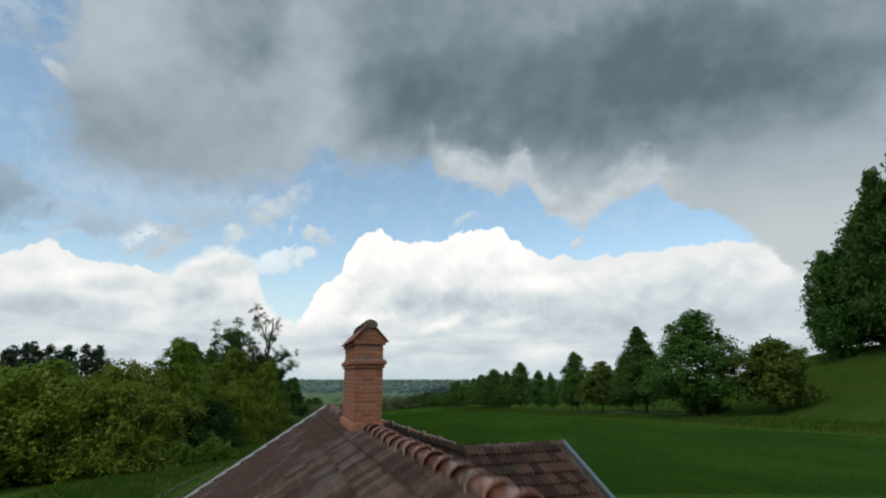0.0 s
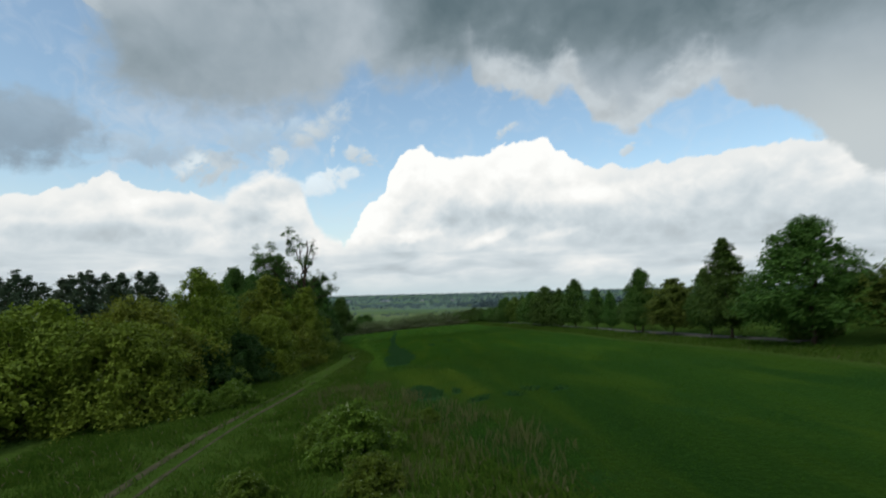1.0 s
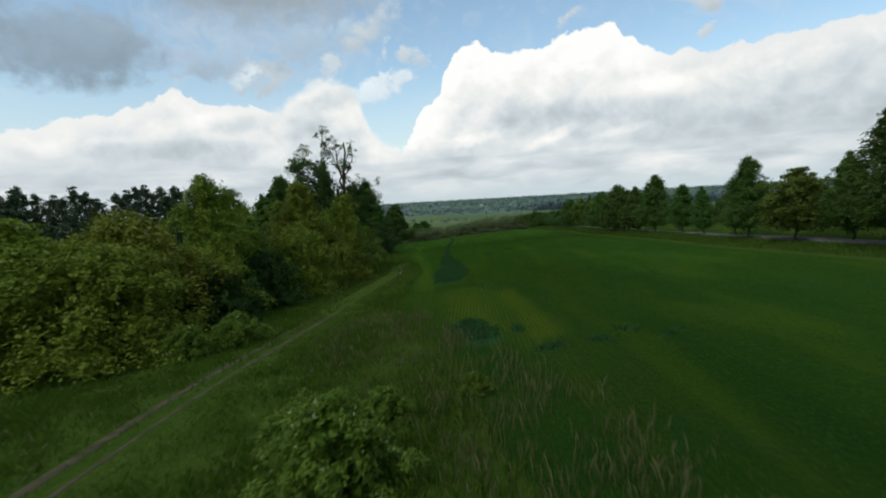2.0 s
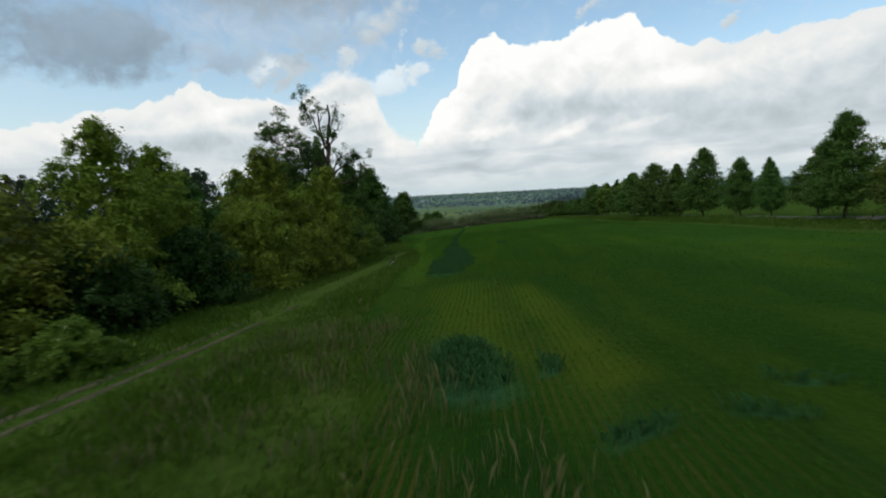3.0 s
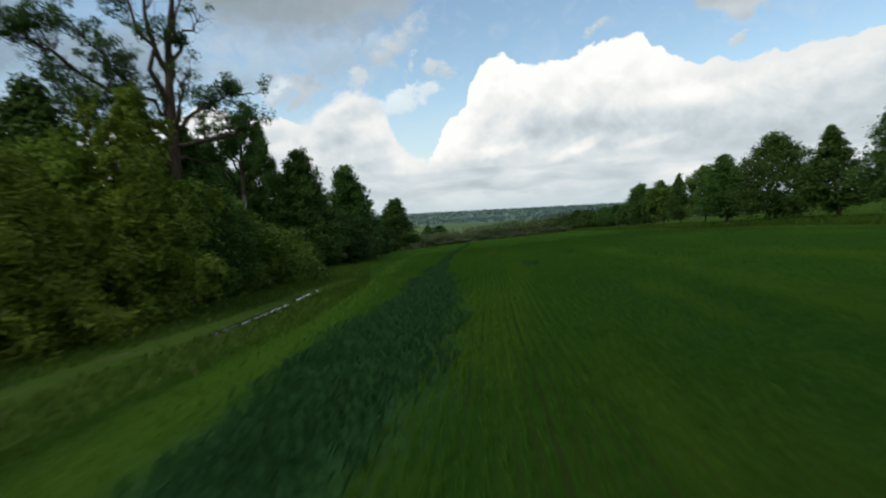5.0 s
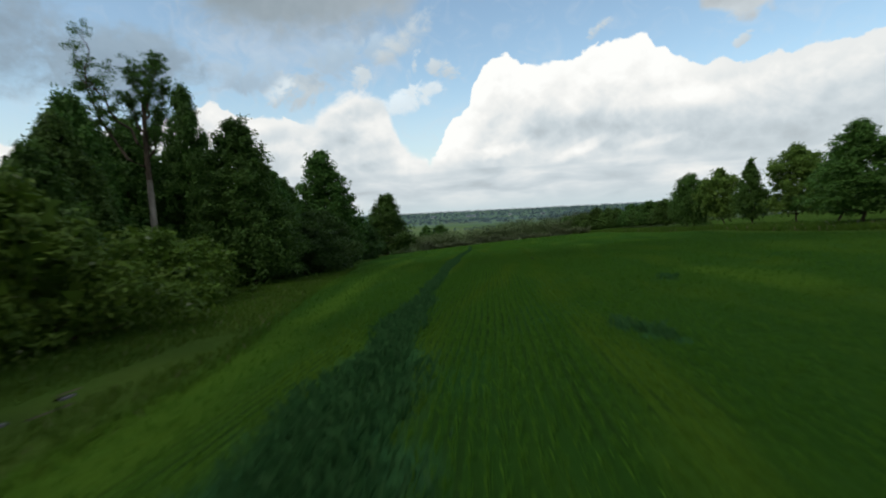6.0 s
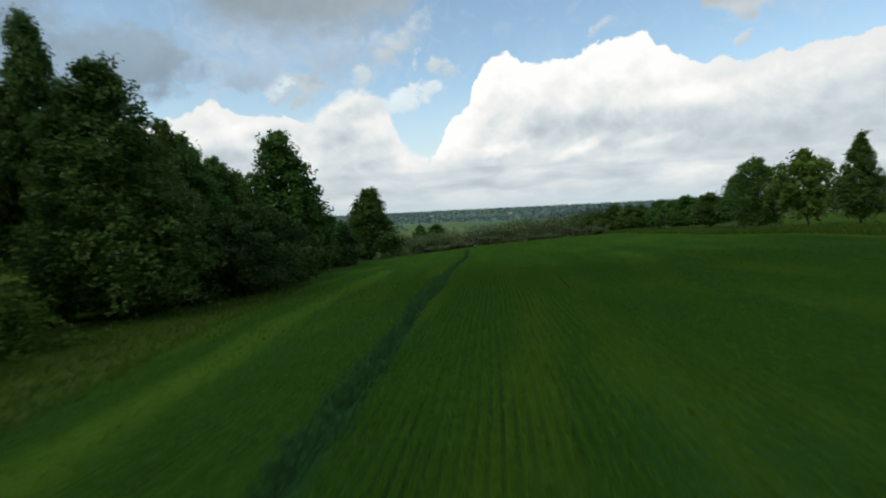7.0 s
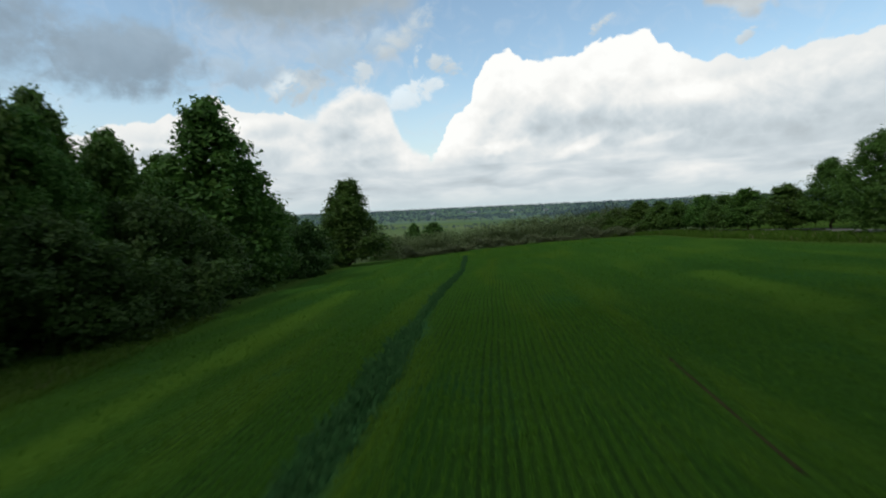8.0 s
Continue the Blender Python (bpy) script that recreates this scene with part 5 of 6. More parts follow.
def make_crop():
    rng = np.random.default_rng(4)
    d, s = np.array([-0.170, 0.985]), np.array([0.985, 0.170])
    o0 = np.array([-4.0, 49.0])
    X, Y = [], []
    S = []
    for k in range(-90, 150):
        off = k * 0.28
        w = abs(off + 0.5)
        a = -30.0
        while a < 226:
            near = (1.15 if w < 4.5 else (0.55 if w < 10 else (0.32 if w < 22 else 0.14))) * (1.0 if a < 128 else 0.4)
            step = 0.058 / near
            n = max(1, int(6.0 / step))
            q = a + rng.random(n) * 6.0
            p = o0 + np.outer(q, d) + np.outer(off + rng.normal(0, 0.040, n) + 0.04 * np.sin(q * 0.35), s)
            X.append(p[:, 0])
            Y.append(p[:, 1])
            S.append(np.full(n, min(1.9, near ** -0.6)))
            a += 6.0
    x, y, wide = np.concatenate(X), np.concatenate(Y), np.concatenate(S)
    keep = (field_at(x, y) > 0.55) & (lush_at(x, y) < 0.72) & (np.min([from_line(x, y, line) for line, w in BARE], axis=0) > 0.20)
    thick = np.sin(x * 0.31 + 2 * np.sin(y * 0.11)) * np.sin(y * 0.17 + x * 0.05)
    keep &= rng.random(len(x)) < 0.88 + 0.25 * thick
    keep &= rng.random(len(x)) < 1.0 - 0.55 * streak_at(x, y, PALE)
    x, y, wide = x[keep], y[keep], wide[keep]
    v, f = blades(x, y, rng.uniform(0.14, 0.28, len(x)) * np.interp(y, [55, 95], [0.65, 1.0]), rng.uniform(0.008, 0.015, len(x)) * wide, 0.6, rng)
    tagged(new("young_cereal", mesh_of("young_cereal", v, f, BLADE_CROP)), "rows of short bright green young cereal", "crop", kind="stuff")
    # rank dark growth in patches
    X, Y = [], []
    for line, w in LUSH:
        pts = np.array(line)
        ln = np.hypot(*np.diff(pts, axis=0).T)
        cum = np.concatenate([[0], np.cumsum(ln)])
        n = int(min(cum[-1] * w * 2 * 50 + 100, 7000)) if w > 0.75 else int(cum[-1] * w * 70)
        q = rng.beta(1.35, 1.35, n) * cum[-1]
        fat = w * (0.24 + 0.18 * np.sin(math.pi * q / cum[-1])) * (1 + 0.2 * np.sin(q * 1.1))
        X.append(np.interp(q, cum, pts[:, 0]) + np.clip(rng.normal(0, 1, n), -1.7, 1.7) * fat)
        Y.append(np.interp(q, cum, pts[:, 1]) + rng.normal(0, w * 0.3, n))
    x, y = np.concatenate(X), np.concatenate(Y)
    v, f = blades(x, y, rng.uniform(0.25, 0.55, len(x)), rng.uniform(0.012, 0.022, len(x)), 0.7, rng)
    tagged(new("rank_growth", mesh_of("rank_growth", v, f, BLADE_LUSH)), "patches of tall rank blue-green growth", "crop", kind="stuff")


make_crop()


def make_wild_grass():
    rng = np.random.default_rng(6)
    n = 120000
    y = 16 + 60 * rng.random(n) ** 1.1
    mid = np.interp(y, [16, 34, 45, 60, 76], [-6, -11, -16, -19, -21])
    x = mid + rng.uniform(-17, 15, n)
    tuft = np.sin(x * 0.9 + np.sin(y * 0.6) * 2) * np.sin(y * 0.8 + x * 0.3)
    d = from_line(x, y, TRACK)
    keep = (field_at(x, y) < 0.6) & ((d > 0.98) | (d < 0.42) & (rng.random(n) < 0.6)) & (rng.random(n) < 0.55 + 0.45 * tuft)
    house = np.abs((x + 1.4) * 0.949 + (y - 9.5) * 0.316) < 6.5
    keep &= ~(house & (y < 18))
    x, y = x[keep], y[keep]
    rank = 0.5 + 0.5 * np.sin(x * 0.33 + 1.0) * np.sin(y * 0.27)
    right = x > np.interp(y, [p[1] for p in TRACK], [p[0] for p in TRACK])
    low = 1 - 0.6 * right * (1 - sm((from_line(x, y, TRACK) - 1.2) / 2.6))
    v, f = blades(x, y, low * (rng.uniform(0.15, 0.40, len(x)) + 0.35 * rank), rng.uniform(0.012, 0.024, len(x)), 0.6, rng)
    tagged(new("wild_grass", mesh_of("wild_grass", v, f, BLADE_WILD)), "rough tall grass with straw-coloured stalks", "grass", kind="stuff")
    n = 42000
    y = rng.uniform(75, 185, n)
    left = np.interp(y, [p[0] for p in LEFT_EDGE], [p[1] for p in LEFT_EDGE])
    x = left - rng.uniform(-1.0, 14.0, n)
    keep = from_line(x, y, TRACK) > 1.2
    x, y = x[keep], y[keep]
    v, f = blades(x, y, rng.uniform(0.12, 0.45, len(x)), rng.uniform(0.015, 0.03, len(x)), 0.6, rng)
    tagged(new("verge_grass", mesh_of("verge_grass", v, f, BLADE_WILD)), "unmown olive green grass below the wood edge", "grass", kind="stuff")


def make_dry_grass():
    """Tufts of last year's pale stalks before the field."""
    rng = np.random.default_rng(12)
    tufts = np.stack([rng.uniform(-17, 3, 420), rng.uniform(28, 64, 420)], 1)
    tufts = tufts[np.abs(tufts[:, 0] + 3.6 + 0.55 * (tufts[:, 1] - 40)) < 5.5]
    at = tufts[rng.integers(0, len(tufts), 3000)] + rng.normal(0, 0.55, (3000, 2))
    at = at[from_line(at[:, 0], at[:, 1], TRACK) > 1.3]
    v, f = blades(at[:, 0], at[:, 1], rng.uniform(0.4, 0.95, len(at)), rng.uniform(0.005, 0.010, len(at)), 0.35, rng)
    tagged(new("dry_grass", mesh_of("dry_grass", v, f, BLADE_STRAW)), "tufts of pale dry stalks in rough grass", "grass", kind="stuff")


make_wild_grass()
make_dry_grass()


def make_lane_grass():
    """Tall unmown grass between the field and the lane."""
    rng = np.random.default_rng(8)
    n = 22000
    y = 38 + 252 * rng.random(n)
    x = np.interp(y, [p[0] for p in RIGHT_EDGE], [p[1] for p in RIGHT_EDGE]) + rng.uniform(1.0, 7.5, n)
    v, f = blades(x, y, rng.uniform(0.25, 0.55, n) + 0.4 * sm((y - 90) / 60), rng.uniform(0.02, 0.045, n), 0.6, rng)
    tagged(new("lane_grass", mesh_of("lane_grass", v, f, BLADE_WILD)), "tall olive grass along the lane", "grass", kind="stuff")


make_lane_grass()


# ---- the house: tiled roofs and a long brick chimney ----
HOUSE_AT = (-1.40, 9.54)
BASE = ground_at(*HOUSE_AT)
house = tagged(new("house"), "house with weathered red tile roofs and a long brick chimney", "house")
house.matrix_basis = Matrix.Translation((*HOUSE_AT, BASE)) @ Matrix.Rotation(radians(18.2), 4, "Z")


def lz(z):
    return z - BASE


RIDGE_Z, PITCH_L, BACK, FRONT, HALF = lz(-0.84), 0.65, -9.2, 6.6, 4.6
WING_Z, WING_U, WING_V, WING_PITCH = lz(-1.62), 2.6, 5.55, 0.5


def tile_mesh(w, l):
    """A moulded interlocking tile: two pans, each with a roll beside it, its lower edge at y = 0."""
    xs = [0, 0.14, 0.24, 0.34, 0.44, 0.50, 0.64, 0.74, 0.84, 0.94, 1.01]
    hs = [0.004, 0.0, 0.030, 0.042, 0.028, 0.002, 0.0, 0.032, 0.046, 0.032, 0.004]
    V, F = [], []
    for y, dz in ((0, 0.018), (l, -0.030)):
        for t in (0.0, -0.022):
            for x, h in zip(xs, hs):
                V.append((x * w, y, h + dz + t + 0.026))
    n = len(xs)
    for k in range(n - 1):
        F.append((k, k + 1, 2 * n + k + 1, 2 * n + k))
        F.append((k + 1, k, n + k, n + k + 1))
    return V, F


TW, TL = 0.225, 0.39
TV, TF = tile_mesh(TW, TL + 0.05)
TILE_MESH = mesh_of("tile", TV, TF, TILE)
WING_MESH = mesh_of("tile", TV, TF, TILE_DARK)


def slope_matrix(origin, along, down):
    """x runs along the eave, y up the slope, z out of the roof; origin at the ridge."""
    a, d = Vector(along).normalized(), Vector(down).normalized()
    up = -d
    n = a.cross(up)
    m = Matrix((a, up, n)).transposed().to_4x4()
    return Matrix.Translation(origin) @ m


def lay_tiles(parent, origin, along, down, length, depth, singles=None, hole=None, seed=1, mat=TILE):
    rng = random.Random(seed)
    m = slope_matrix(origin, along, down)
    V, F = [], []
    nc, nr = int(length / TW), int(depth / TL + 0.5)
    for r in range(nr):
        for c in range(nc):
            x, y = c * TW, -(r + 1) * TL
            if hole and hole(x, -y):
                continue
            jig = Matrix.Translation((x + rng.uniform(-0.003, 0.003), y + rng.uniform(-0.008, 0.008), rng.uniform(0, 0.006))) @ Matrix.Rotation(rng.uniform(-0.012, 0.012), 4, "Z") @ Matrix.Rotation(rng.uniform(-0.012, 0.012), 4, "Y")
            if singles and singles(x, -y):
                ob = part("tile", TILE_MESH if mat is TILE else WING_MESH, parent)
                ob.matrix_basis = m @ jig
            else:
                b = len(V)
                V.extend((m @ jig) @ Vector(p) for p in TV)
                F.extend(tuple(b + i for i in f) for f in TF)
    if V:
        tagged(part("tile_field", mesh_of("tile_field", V, F, mat), parent), kind="stuff")


def deck_slab(name, pts, off=(0, 0, -0.10)):
    bm = bmesh.new()
    prism(bm, pts, off)
    return part(name, from_bm(name, bm, TILE), house, "tiled roof slope")


ridge_rng = random.Random(3)


def half_round(bm, r0, r1, l, t=0.018, n=9):
    rows = []
    for y, r in ((0, r1), (0.05, r1), (0.055, r0), (l, r0 * 0.94)):
        outer, inner = [], []
        for k in range(n):
            w = math.pi * (k / (n - 1)) * 1.12 - 0.06 * math.pi
            outer.append(bm.verts.new((math.cos(w) * r, y, math.sin(w) * r * 0.86)))
            inner.append(bm.verts.new((math.cos(w) * (r - t), y, math.sin(w) * (r - t) * 0.86)))
        rows.append((outer, inner))
    for (o1, i1), (o2, i2) in zip(rows, rows[1:]):
        for k in range(n - 1):
            bm.faces.new((o1[k], o1[k + 1], o2[k + 1], o2[k]))
            bm.faces.new((i1[k + 1], i1[k], i2[k], i2[k + 1]))
    for o, i in (rows[0], rows[-1]):
        for k in range(n - 1):
            bm.faces.new((o[k + 1], o[k], i[k], i[k + 1]))


bm = bmesh.new()
half_round(bm, 0.112, 0.146, 0.46)
RIDGE_MESH = from_bm("ridge_tile", bm, RIDGE, True)
RIDGE_OLD = RIDGE_MESH.copy()
RIDGE_OLD.materials[0] = TILE


def ridge_row(a, b, parent, mesh, step=0.405, sink=0.035):
    a, b = Vector(a), Vector(b)
    d = (b - a)
    n = max(1, int(d.length / step))
    q = Vector((0, 1, 0)).rotation_difference(d.normalized())
    for k in range(n):
        ob = part("ridge_tile", mesh, parent)
        ob.matrix_basis = Matrix.LocRotScale(a + d.normalized() * (k * step) + Vector((ridge_rng.uniform(-0.006, 0.006), 0, -sink + ridge_rng.uniform(-0.006, 0.006))),
                                             q @ Euler((0, ridge_rng.uniform(-0.05, 0.05), ridge_rng.uniform(-0.02, 0.02))).to_quaternion(), None)


# main roof, long slope
eave_z = RIDGE_Z - HALF * PITCH_L
main_left = deck_slab("roof_slope", [(0, BACK, RIDGE_Z), (0, FRONT, RIDGE_Z), (-HALF, FRONT, eave_z), (-HALF, BACK, eave_z)])
DL = HALF * math.hypot(1, PITCH_L)
lay_tiles(main_left, (0, FRONT, RIDGE_Z), (0, -1, 0), (-1, 0, -PITCH_L), FRONT - BACK, DL + 0.15,
          singles=lambda x, s: 6.2 < x < 13.6 and s < 2.8, seed=1)
# main roof, other slope behind the chimney
R_END = 4.2
main_right = deck_slab("roof_slope", [(0, BACK, RIDGE_Z), (R_END, BACK, RIDGE_Z - R_END * PITCH_L), (R_END, 1.0, RIDGE_Z - R_END * PITCH_L), (0, 1.0, RIDGE_Z)])
lay_tiles(main_right, (0, BACK, RIDGE_Z), (0, 1, 0), (1, 0, -PITCH_L), 1.0 - BACK, R_END * math.hypot(1, PITCH_L), seed=2)
# short steep slope at the front
front_right = deck_slab("roof_slope", [(0, 2.4, RIDGE_Z), (0.86, 2.4, RIDGE_Z - 0.92), (0.86, FRONT, RIDGE_Z - 0.92), (0, FRONT, RIDGE_Z)])
lay_tiles(front_right, (0, 2.4, RIDGE_Z), (0, 1, 0), (0.86, 0, -0.92), FRONT - 2.4, 1.26, seed=3)
# link between main roof and wing: a ridge that falls away from the chimney
A, B, C = Vector((0.25, WING_U, lz(-0.80))), Vector((2.85, WING_U, WING_Z)), Vector((WING_V, WING_U, WING_Z))
near = Vector((0, -1, -WING_PITCH))
far = Vector((0, 1, -WING_PITCH))
W = 4.0
link_near = deck_slab("roof_slope", [A, A + near * W, B + near * W, B])
lay_tiles(link_near, tuple(A), tuple(B - A), tuple((near - (B - A).normalized() * near.dot((B - A).normalized()))), (B - A).length, W, hole=lambda x, s: x < 0.12 * s, seed=4, mat=TILE_DARK)
deck_slab("roof_slope", [A, B, B + far * 3.6, A + far * 0.8])
wing_near = deck_slab("roof_slope", [B, B + near * W, C + near * W, C])
lay_tiles(wing_near, tuple(B), (1, 0, 0), tuple(near), WING_V - 2.85, W * near.length, singles=lambda x, s: s < 2.4, seed=5, mat=TILE_DARK)
wing_far = deck_slab("roof_slope", [B, C, C + far * W, B + far * W])
lay_tiles(wing_far, tuple(C), (-1, 0, 0), tuple(far), WING_V - 2.85, W * far.length, seed=6)
ridge_row((0, -9.1, RIDGE_Z + 0.03), (0, 0.05, RIDGE_Z + 0.03), main_left, RIDGE_MESH)
ridge_row((0, 2.55, RIDGE_Z + 0.03), (0, FRONT + 0.05, RIDGE_Z + 0.03), front_right, RIDGE_MESH)
ridge_row(tuple(A), tuple(B), link_near, RIDGE_MESH)
ridge_row(tuple(C), tuple(B), wing_near, RIDGE_OLD)


# sheet-metal edging on the verges
def strip(name, a, b, mat, wide, thick, label):
    a, b = Vector(a), Vector(b)
    d = (b - a).normalized()
    s = d.cross(Vector((0, 0, 1))).normalized()
    n = s.cross(d)
    bm = bmesh.new()
    prism(bm, [a - s * wide / 2, a + s * wide / 2, a + s * wide / 2 + n * thick, a - s * wide / 2 + n * thick], b - a)
    part(name, from_bm(name, bm, mat), house, label)


strip("verge_trim", (0, FRONT + 0.03, RIDGE_Z - 0.02), (-HALF - 0.05, FRONT + 0.03, eave_z - 0.02), METAL_WHITE, 0.045, 0.122, "pale sheet-metal verge edging")
strip("verge_trim", (0, FRONT + 0.03, RIDGE_Z + 0.03), (0.86, FRONT + 0.03, RIDGE_Z - 0.90), METAL_WHITE, 0.08, 0.07, "pale sheet-metal verge edging")
strip("verge_trim", C + Vector((0.03, 0, 0.03)), C + near * W + Vector((0.03, 0, 0.03)), METAL_BLUE, 0.10, 0.06, "blue-grey sheet-metal verge edging")
strip("verge_trim", C + Vector((0.03, 0, 0.03)), C + far * W + Vector((0.03, 0, 0.03)), METAL_BLUE, 0.10, 0.06, "blue-grey sheet-metal verge edging")


# plastered walls, 0.35 m thick, under the eaves
def wall(pts, off):
    bm = bmesh.new()
    prism(bm, pts, off)
    part("wall", from_bm("wall", bm, PLASTER), house, "plain plastered wall")


def under(v):
    return RIDGE_Z - 0.16 - abs(v) * PITCH_L


for u0, off in ((FRONT - 0.6, (0, 0.35, 0)), (BACK + 0.25, (0, 0.35, 0))):
    r = 0.7 if u0 > 0 else 3.9
    zr = RIDGE_Z - 1.0 if u0 > 0 else under(3.9)
    wall([(-4.2, u0, -0.4), (r, u0, -0.4), (r, u0, zr), (0, u0, RIDGE_Z - 0.2), (-4.2, u0, under(4.2))], off)
wall([(-4.2, BACK + 0.6, -0.4), (-4.2, FRONT - 0.6, -0.4), (-4.2, FRONT - 0.6, under(4.2)), (-4.2, BACK + 0.6, under(4.2))], (0.35, 0, 0))
wall([(3.9, BACK + 0.6, -0.4), (3.9, -1.2, -0.4), (3.9, -1.2, under(3.9)), (3.9, BACK + 0.6, under(3.9))], (-0.35, 0, 0))
wall([(0.7, 6.3, -0.4), (0.7, 6.0, -0.4), (0.7, 6.0, RIDGE_Z - 1.0), (0.7, 6.3, RIDGE_Z - 1.0)], (-0.35, 0, 0))
wz = WING_Z - 0.14
wall([(WING_V - 0.5, -1.0, -0.4), (WING_V - 0.5, 6.2, -0.4), (WING_V - 0.5, 6.2, wz - 3.6 * WING_PITCH), (WING_V - 0.5, WING_U, wz), (WING_V - 0.5, -1.0, wz - 3.6 * WING_PITCH)], (-0.35, 0, 0))
wall([(0.7, 6.2, -0.4), (WING_V - 0.85, 6.2, -0.4), (WING_V - 0.85, 6.2, wz - 3.6 * WING_PITCH), (0.7, 6.2, wz - 3.6 * WING_PITCH)], (0, -0.35, 0))
wall([(3.9, -1.0, -0.4), (WING_V - 0.85, -1.0, -0.4), (WING_V - 0.85, -1.0, wz - 3.6 * WING_PITCH), (3.9, -1.0, wz - 3.6 * WING_PITCH)], (0, 0.35, 0))


# chimney: a long stack of brick with a collar, vent slots under a little tiled roof
CW, CL = 0.52, 1.86
COLLAR, NECK, TOP = lz(0.20), lz(0.30), lz(0.62)
FOOT = lz(-1.35)
bm = bmesh.new()
box(bm, -CW / 2 + 0.005, CW / 2 - 0.005, 0.005, CL - 0.005, FOOT, NECK)
chimney = part("chimney", from_bm("chimney", bm, MORTAR), house, "long red brick chimney stack with pale mortar")
chimney.matrix_basis = Matrix.Translation((0.028, 0, 0)) @ Matrix.Rotation(radians(-1.4), 4, "Z")
BH, JT = 0.064, 0.014


def brick_mesh(l, d, h=BH):
    bm = bmesh.new()
    box(bm, -l / 2, l / 2, -d / 2, d / 2, 0, h, 0.005)
    return from_bm("brick", bm, BRICK)


STRETCH, HEADER = brick_mesh(0.249, 0.12), brick_mesh(0.122, 0.12)
brng = random.Random(9)


def lay_face(a, b, z0, z1, parent, proud=0.0, single=True):
    """Courses of brick along the face from a to b (in plan), bonded by half a brick."""
    a, b = Vector(a), Vector(b)
    d = (b - a)
    ln = d.length
    d.normalize()
    out = Vector((d.y, -d.x))
    turn = math.atan2(d.y, d.x)
    V, F = [], []
    r, z = 0, z0
    while z + BH <= z1 + 0.012:
        s = 0.0
        first = r % 2 == 0
        while s < ln - 0.06:
            l = 0.122 if (first and s == 0) else 0.249
            l = min(l, ln - s)
            c = a + d * (s + l / 2) - out * (0.06 - proud)
            scale = (l - 0.0) / (0.249 if l > 0.15 else 0.122)
            m = Matrix.LocRotScale((c.x, c.y, z + brng.uniform(-0.0015, 0.0015)), Euler((brng.uniform(-0.006, 0.006), brng.uniform(-0.006, 0.006), turn + brng.uniform(-0.008, 0.008))), (scale, 1, 1))
            me = STRETCH if l > 0.15 else HEADER
            if single:
                ob = part("brick", me, parent)
                ob.matrix_basis = m
            else:
                bq = len(V)
                V.extend(m @ v.co for v in me.vertices)
                F.extend(tuple(bq + i for i in p.vertices) for p in me.polygons if len(p.vertices) == 4)
            s += l + JT
        z += BH + JT
        r += 1
    if V:
        tagged(part("brickwork", mesh_of("brickwork", V, F, BRICK), parent), kind="stuff")


h = CW / 2
lay_face((-h, 0), (h, 0), lz(-0.98), COLLAR, chimney)
lay_face((h, 0.0), (h, CL), lz(-0.98), COLLAR, chimney)
lay_face((-h, CL), (-h, 0.0), lz(-0.98), COLLAR, chimney, single=False)
lay_face((h, CL), (-h, CL), lz(-0.98), COLLAR, chimney, single=False)
# flaring foot, two-step collar
for z0, z1, o in ((lz(-0.92), lz(-0.78), 0.04), (COLLAR - 0.012, COLLAR + 0.045, 0.03), (COLLAR + 0.049, NECK + 0.02, 0.062)):
    bm = bmesh.new()
    box(bm, -h - o, h + o, -o, CL + o, z0, z1, 0.012)
    part("collar", from_bm("collar", bm, BRICK), chimney, "projecting brick course")
bm = bmesh.new()
lo = [bm.verts.new((x, y, NECK + 0.022)) for x, y in ((-h - 0.055, -0.03), (h + 0.055, -0.03), (h + 0.055, CL + 0.05), (-h - 0.055, CL + 0.05))]
hi = [bm.verts.new((x, y, NECK + 0.075)) for x, y in ((-h + 0.012, 0.012), (h - 0.012, 0.012), (h - 0.012, CL - 0.012), (-h + 0.012, CL - 0.012))]
bm.faces.new(lo[::-1])
bm.faces.new(hi)
for k in range(4):
    bm.faces.new((lo[k], lo[(k + 1) % 4], hi[(k + 1) % 4], hi[k]))
part("weathering", from_bm("weathering", bm, CEMENT), chimney, "grey cement weathering")
# upper block: closed ends, slotted sides
lay_face((-h, 0), (h, 0), NECK + 0.055, TOP, chimney)
lay_face((h, CL), (-h, CL), NECK + 0.055, TOP, chimney, single=False)
for y0 in (0.0, CL - 0.13):
    bm = bmesh.new()
    box(bm, -h + 0.006, h - 0.006, y0 + 0.006, y0 + 0.124, NECK + 0.03, TOP)
    part("end_wall", from_bm("end_wall", bm, MORTAR), chimney)
PIER = brick_mesh(0.10, 0.12, TOP - NECK - 0.06)
for side in (-1, 1):
    y = 0.24
    while y < CL - 0.2:
        ob = part("pier", PIER, chimney)
        ob.matrix_basis = Matrix.Translation((side * (h - 0.055), y, NECK + 0.055)) @ Matrix.Rotation(math.pi / 2, 4, "Z")
        y += 0.205
bm = bmesh.new()
box(bm, -0.05, 0.05, 0.14, CL - 0.14, NECK + 0.03, TOP - 0.01)
part("flue", from_bm("flue", bm, DARK), chimney, "sooty flue behind the vent slots")
bm = bmesh.new()
box(bm, -h - 0.035, h + 0.035, -0.03, CL + 0.03, TOP, TOP + 0.075, 0.008)
part("top_course", from_bm("top_course", bm, BRICK), chimney, "projecting brick course under the cap")
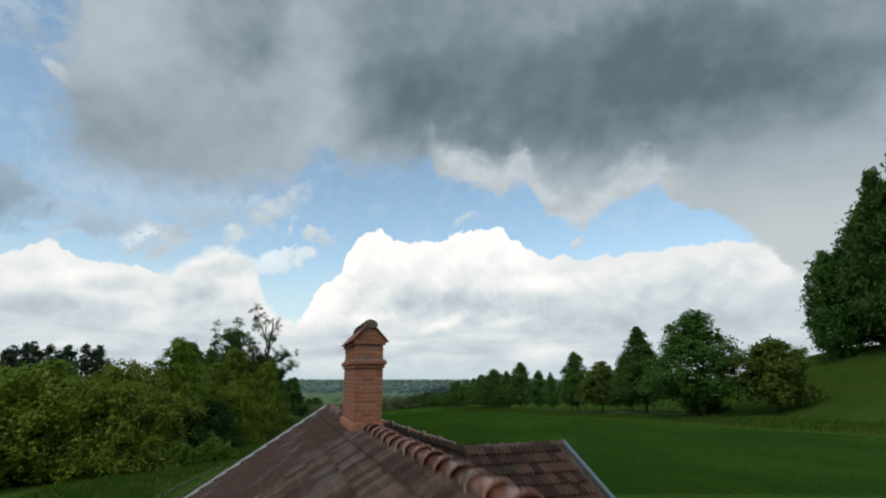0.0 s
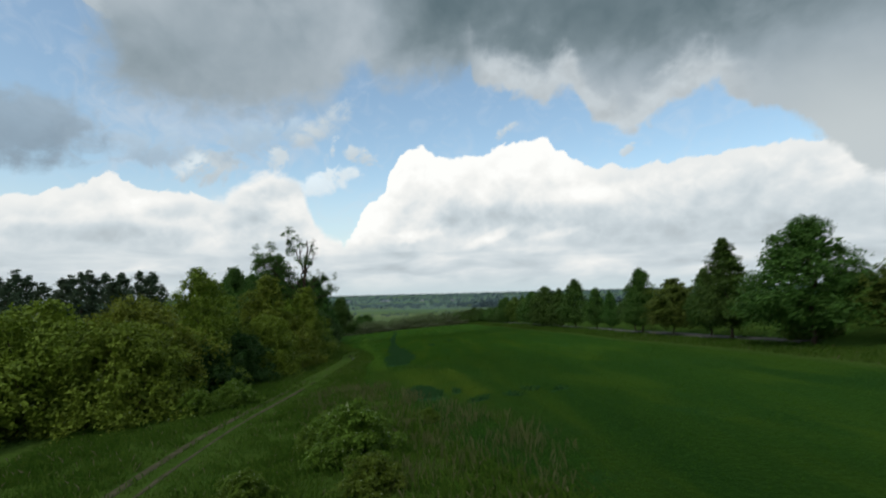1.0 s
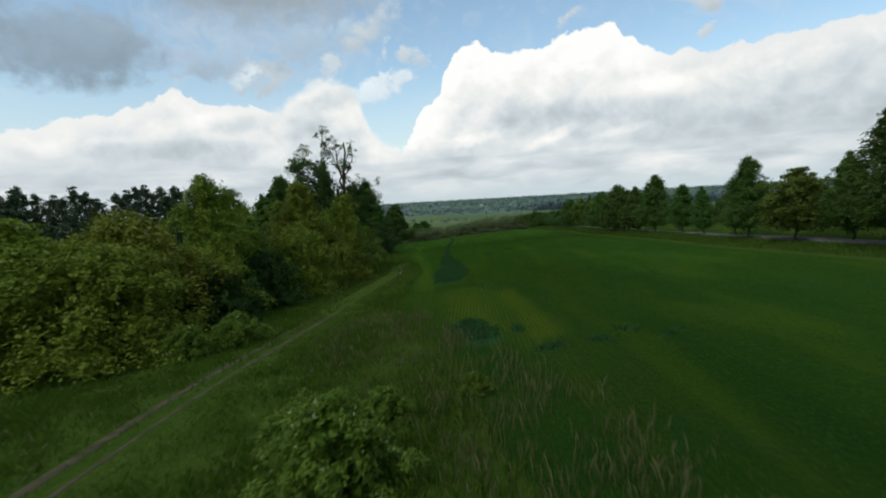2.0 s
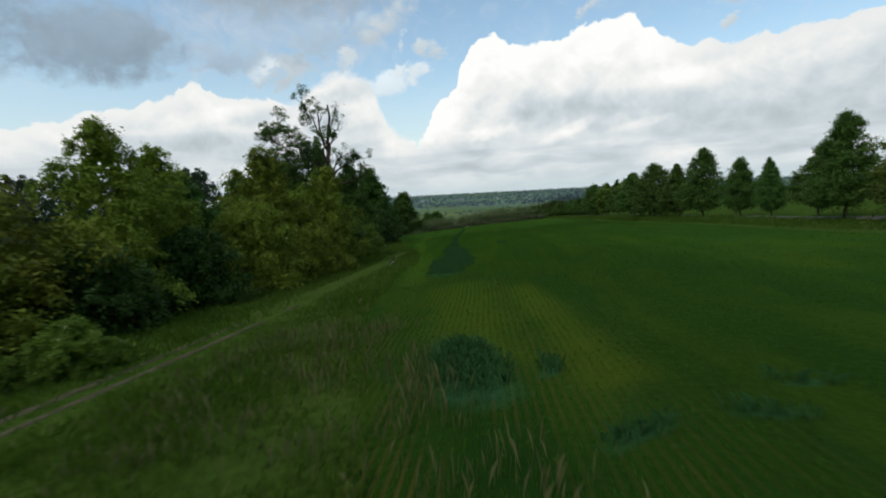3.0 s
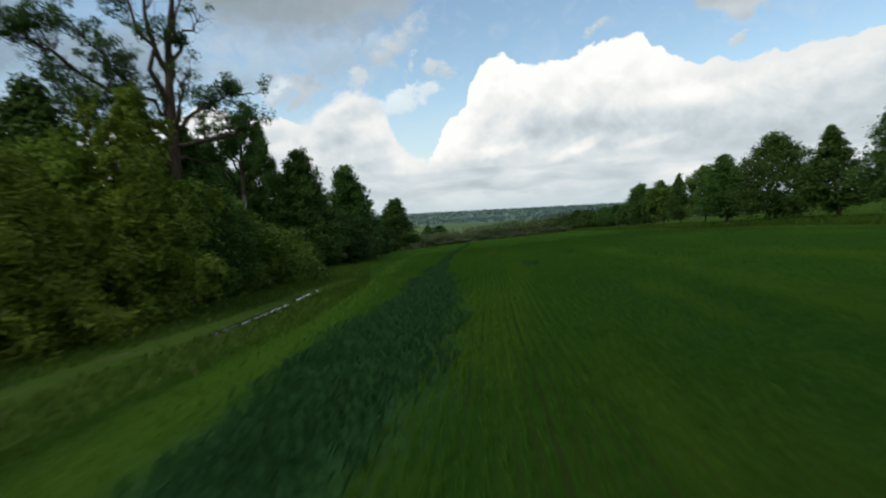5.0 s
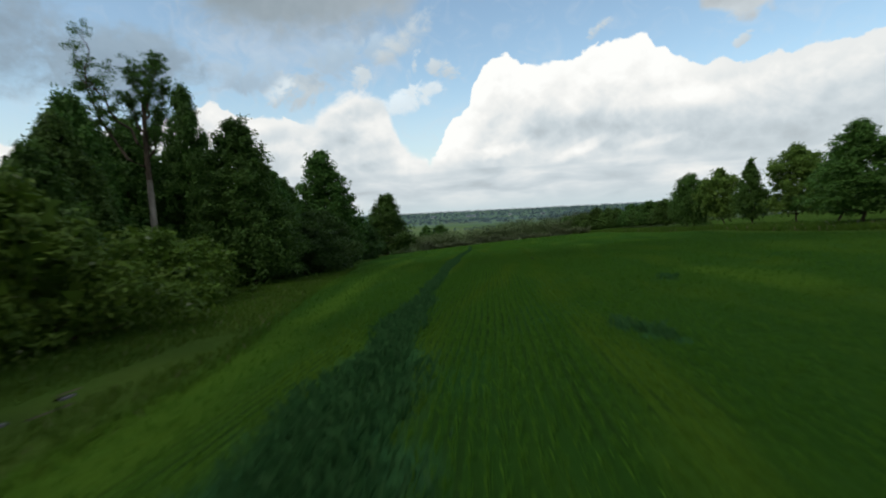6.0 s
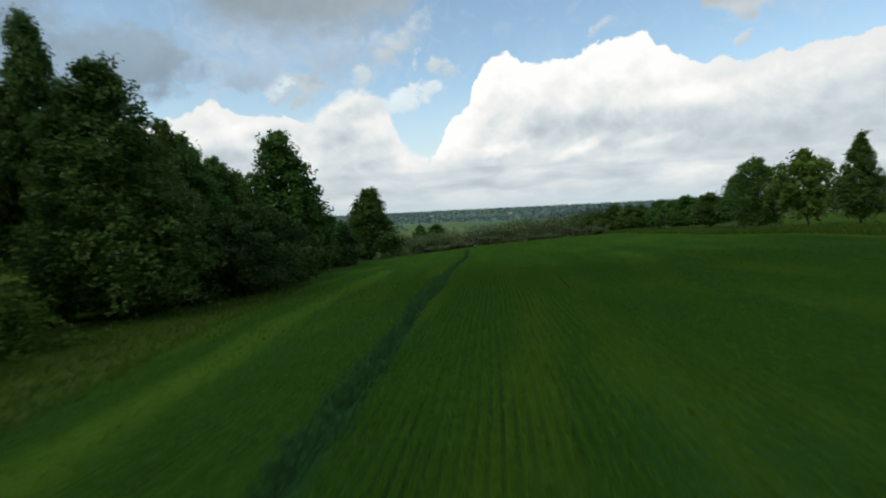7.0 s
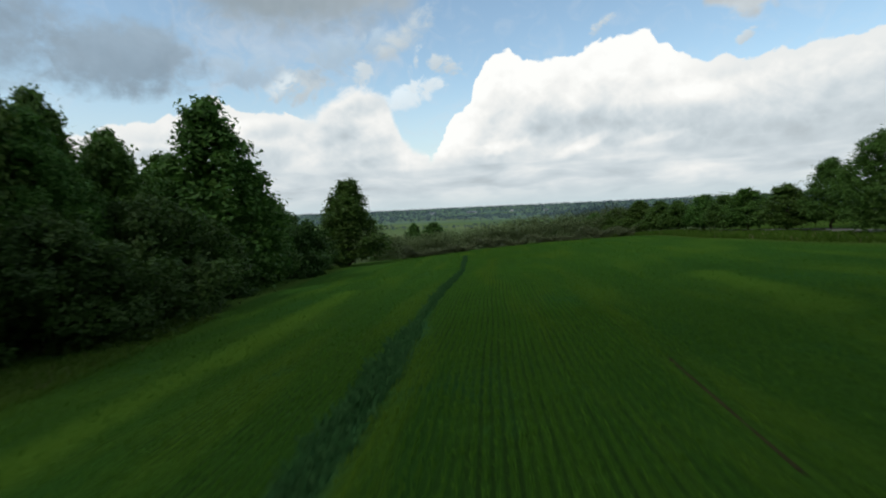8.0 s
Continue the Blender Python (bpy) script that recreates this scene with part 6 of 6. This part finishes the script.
# little gabled cap
EAVE, APEX, OVER = 0.338, lz(1.06), 0.035
EZ = TOP + 0.045
GZ = TOP + 0.079
for y0 in (0.012, CL - 0.13):
    bm = bmesh.new()
    slope = (APEX - 0.034 - EZ) / EAVE
    x0 = (APEX - 0.040 - GZ) / slope
    prism(bm, [(-x0, y0, GZ), (x0, y0, GZ), (0.0, y0, APEX - 0.040)], (0, 0.12, 0))
    part("gable", from_bm("gable", bm, MORTAR), chimney, "small gable of brick")
z, odd = GZ + 0.004, 0
while z + BH < APEX - 0.10:
    x0 = (APEX - 0.040 - z - BH) / slope - 0.004
    cuts = [-x0] + [q for q in ((-0.13, 0.13) if odd else (0.0,)) if abs(q) < x0 - 0.05] + [x0]
    for a, b in zip(cuts, cuts[1:]):
        bm = bmesh.new()
        box(bm, a + 0.005, b - 0.005, 0.0, 0.10, z, z + BH, 0.004)
        part("brick", from_bm("brick", bm, BRICK), chimney)
    z, odd = z + BH + JT, 1 - odd
for side in (-1, 1):
    nrm = Vector((side * (APEX - EZ), 0, EAVE)).normalized()
    for k in range(6):
        w = (CL + 2 * OVER) / 6
        y0 = -OVER + k * w
        bm = bmesh.new()
        lift = 0.004 * (k % 2)
        prism(bm, [(0, y0, APEX - 0.03 + lift), (side * EAVE, y0, EZ + lift), (side * EAVE, y0 + w - 0.004, EZ + lift), (0, y0 + w - 0.004, APEX - 0.03 + lift)], nrm * 0.028)
        bmesh.ops.bevel(bm, geom=list(bm.edges), offset=0.006, segments=1, affect="EDGES")
        part("cap_slab", from_bm("cap_slab", bm, CAP_TILE), chimney)
for k in range(4):
    ob = part("ridge_tile", RIDGE_OLD, chimney)
    ob.matrix_basis = Matrix.LocRotScale((0, -OVER + 0.02 + k * 0.47, APEX - 0.078), Euler((brng.uniform(-0.01, 0.01), brng.uniform(-0.04, 0.04), brng.uniform(-0.02, 0.02))), (0.95, 1, 0.88))
bm = bmesh.new()
rim = [(math.cos(math.pi * k / 12) * 0.126, -0.024, APEX - 0.080 + math.sin(math.pi * k / 12) * 0.104) for k in range(13)]
prism(bm, [(0.11, -0.024, APEX - 0.13)] + rim + [(-0.11, -0.024, APEX - 0.13)], (0, 0.11, 0))
bmesh.ops.bevel(bm, geom=list(bm.edges), offset=0.006, segments=1, affect="EDGES")
part("mortar_plug", from_bm("mortar_plug", bm, CEMENT), chimney, "grey mortar under the end ridge tile")
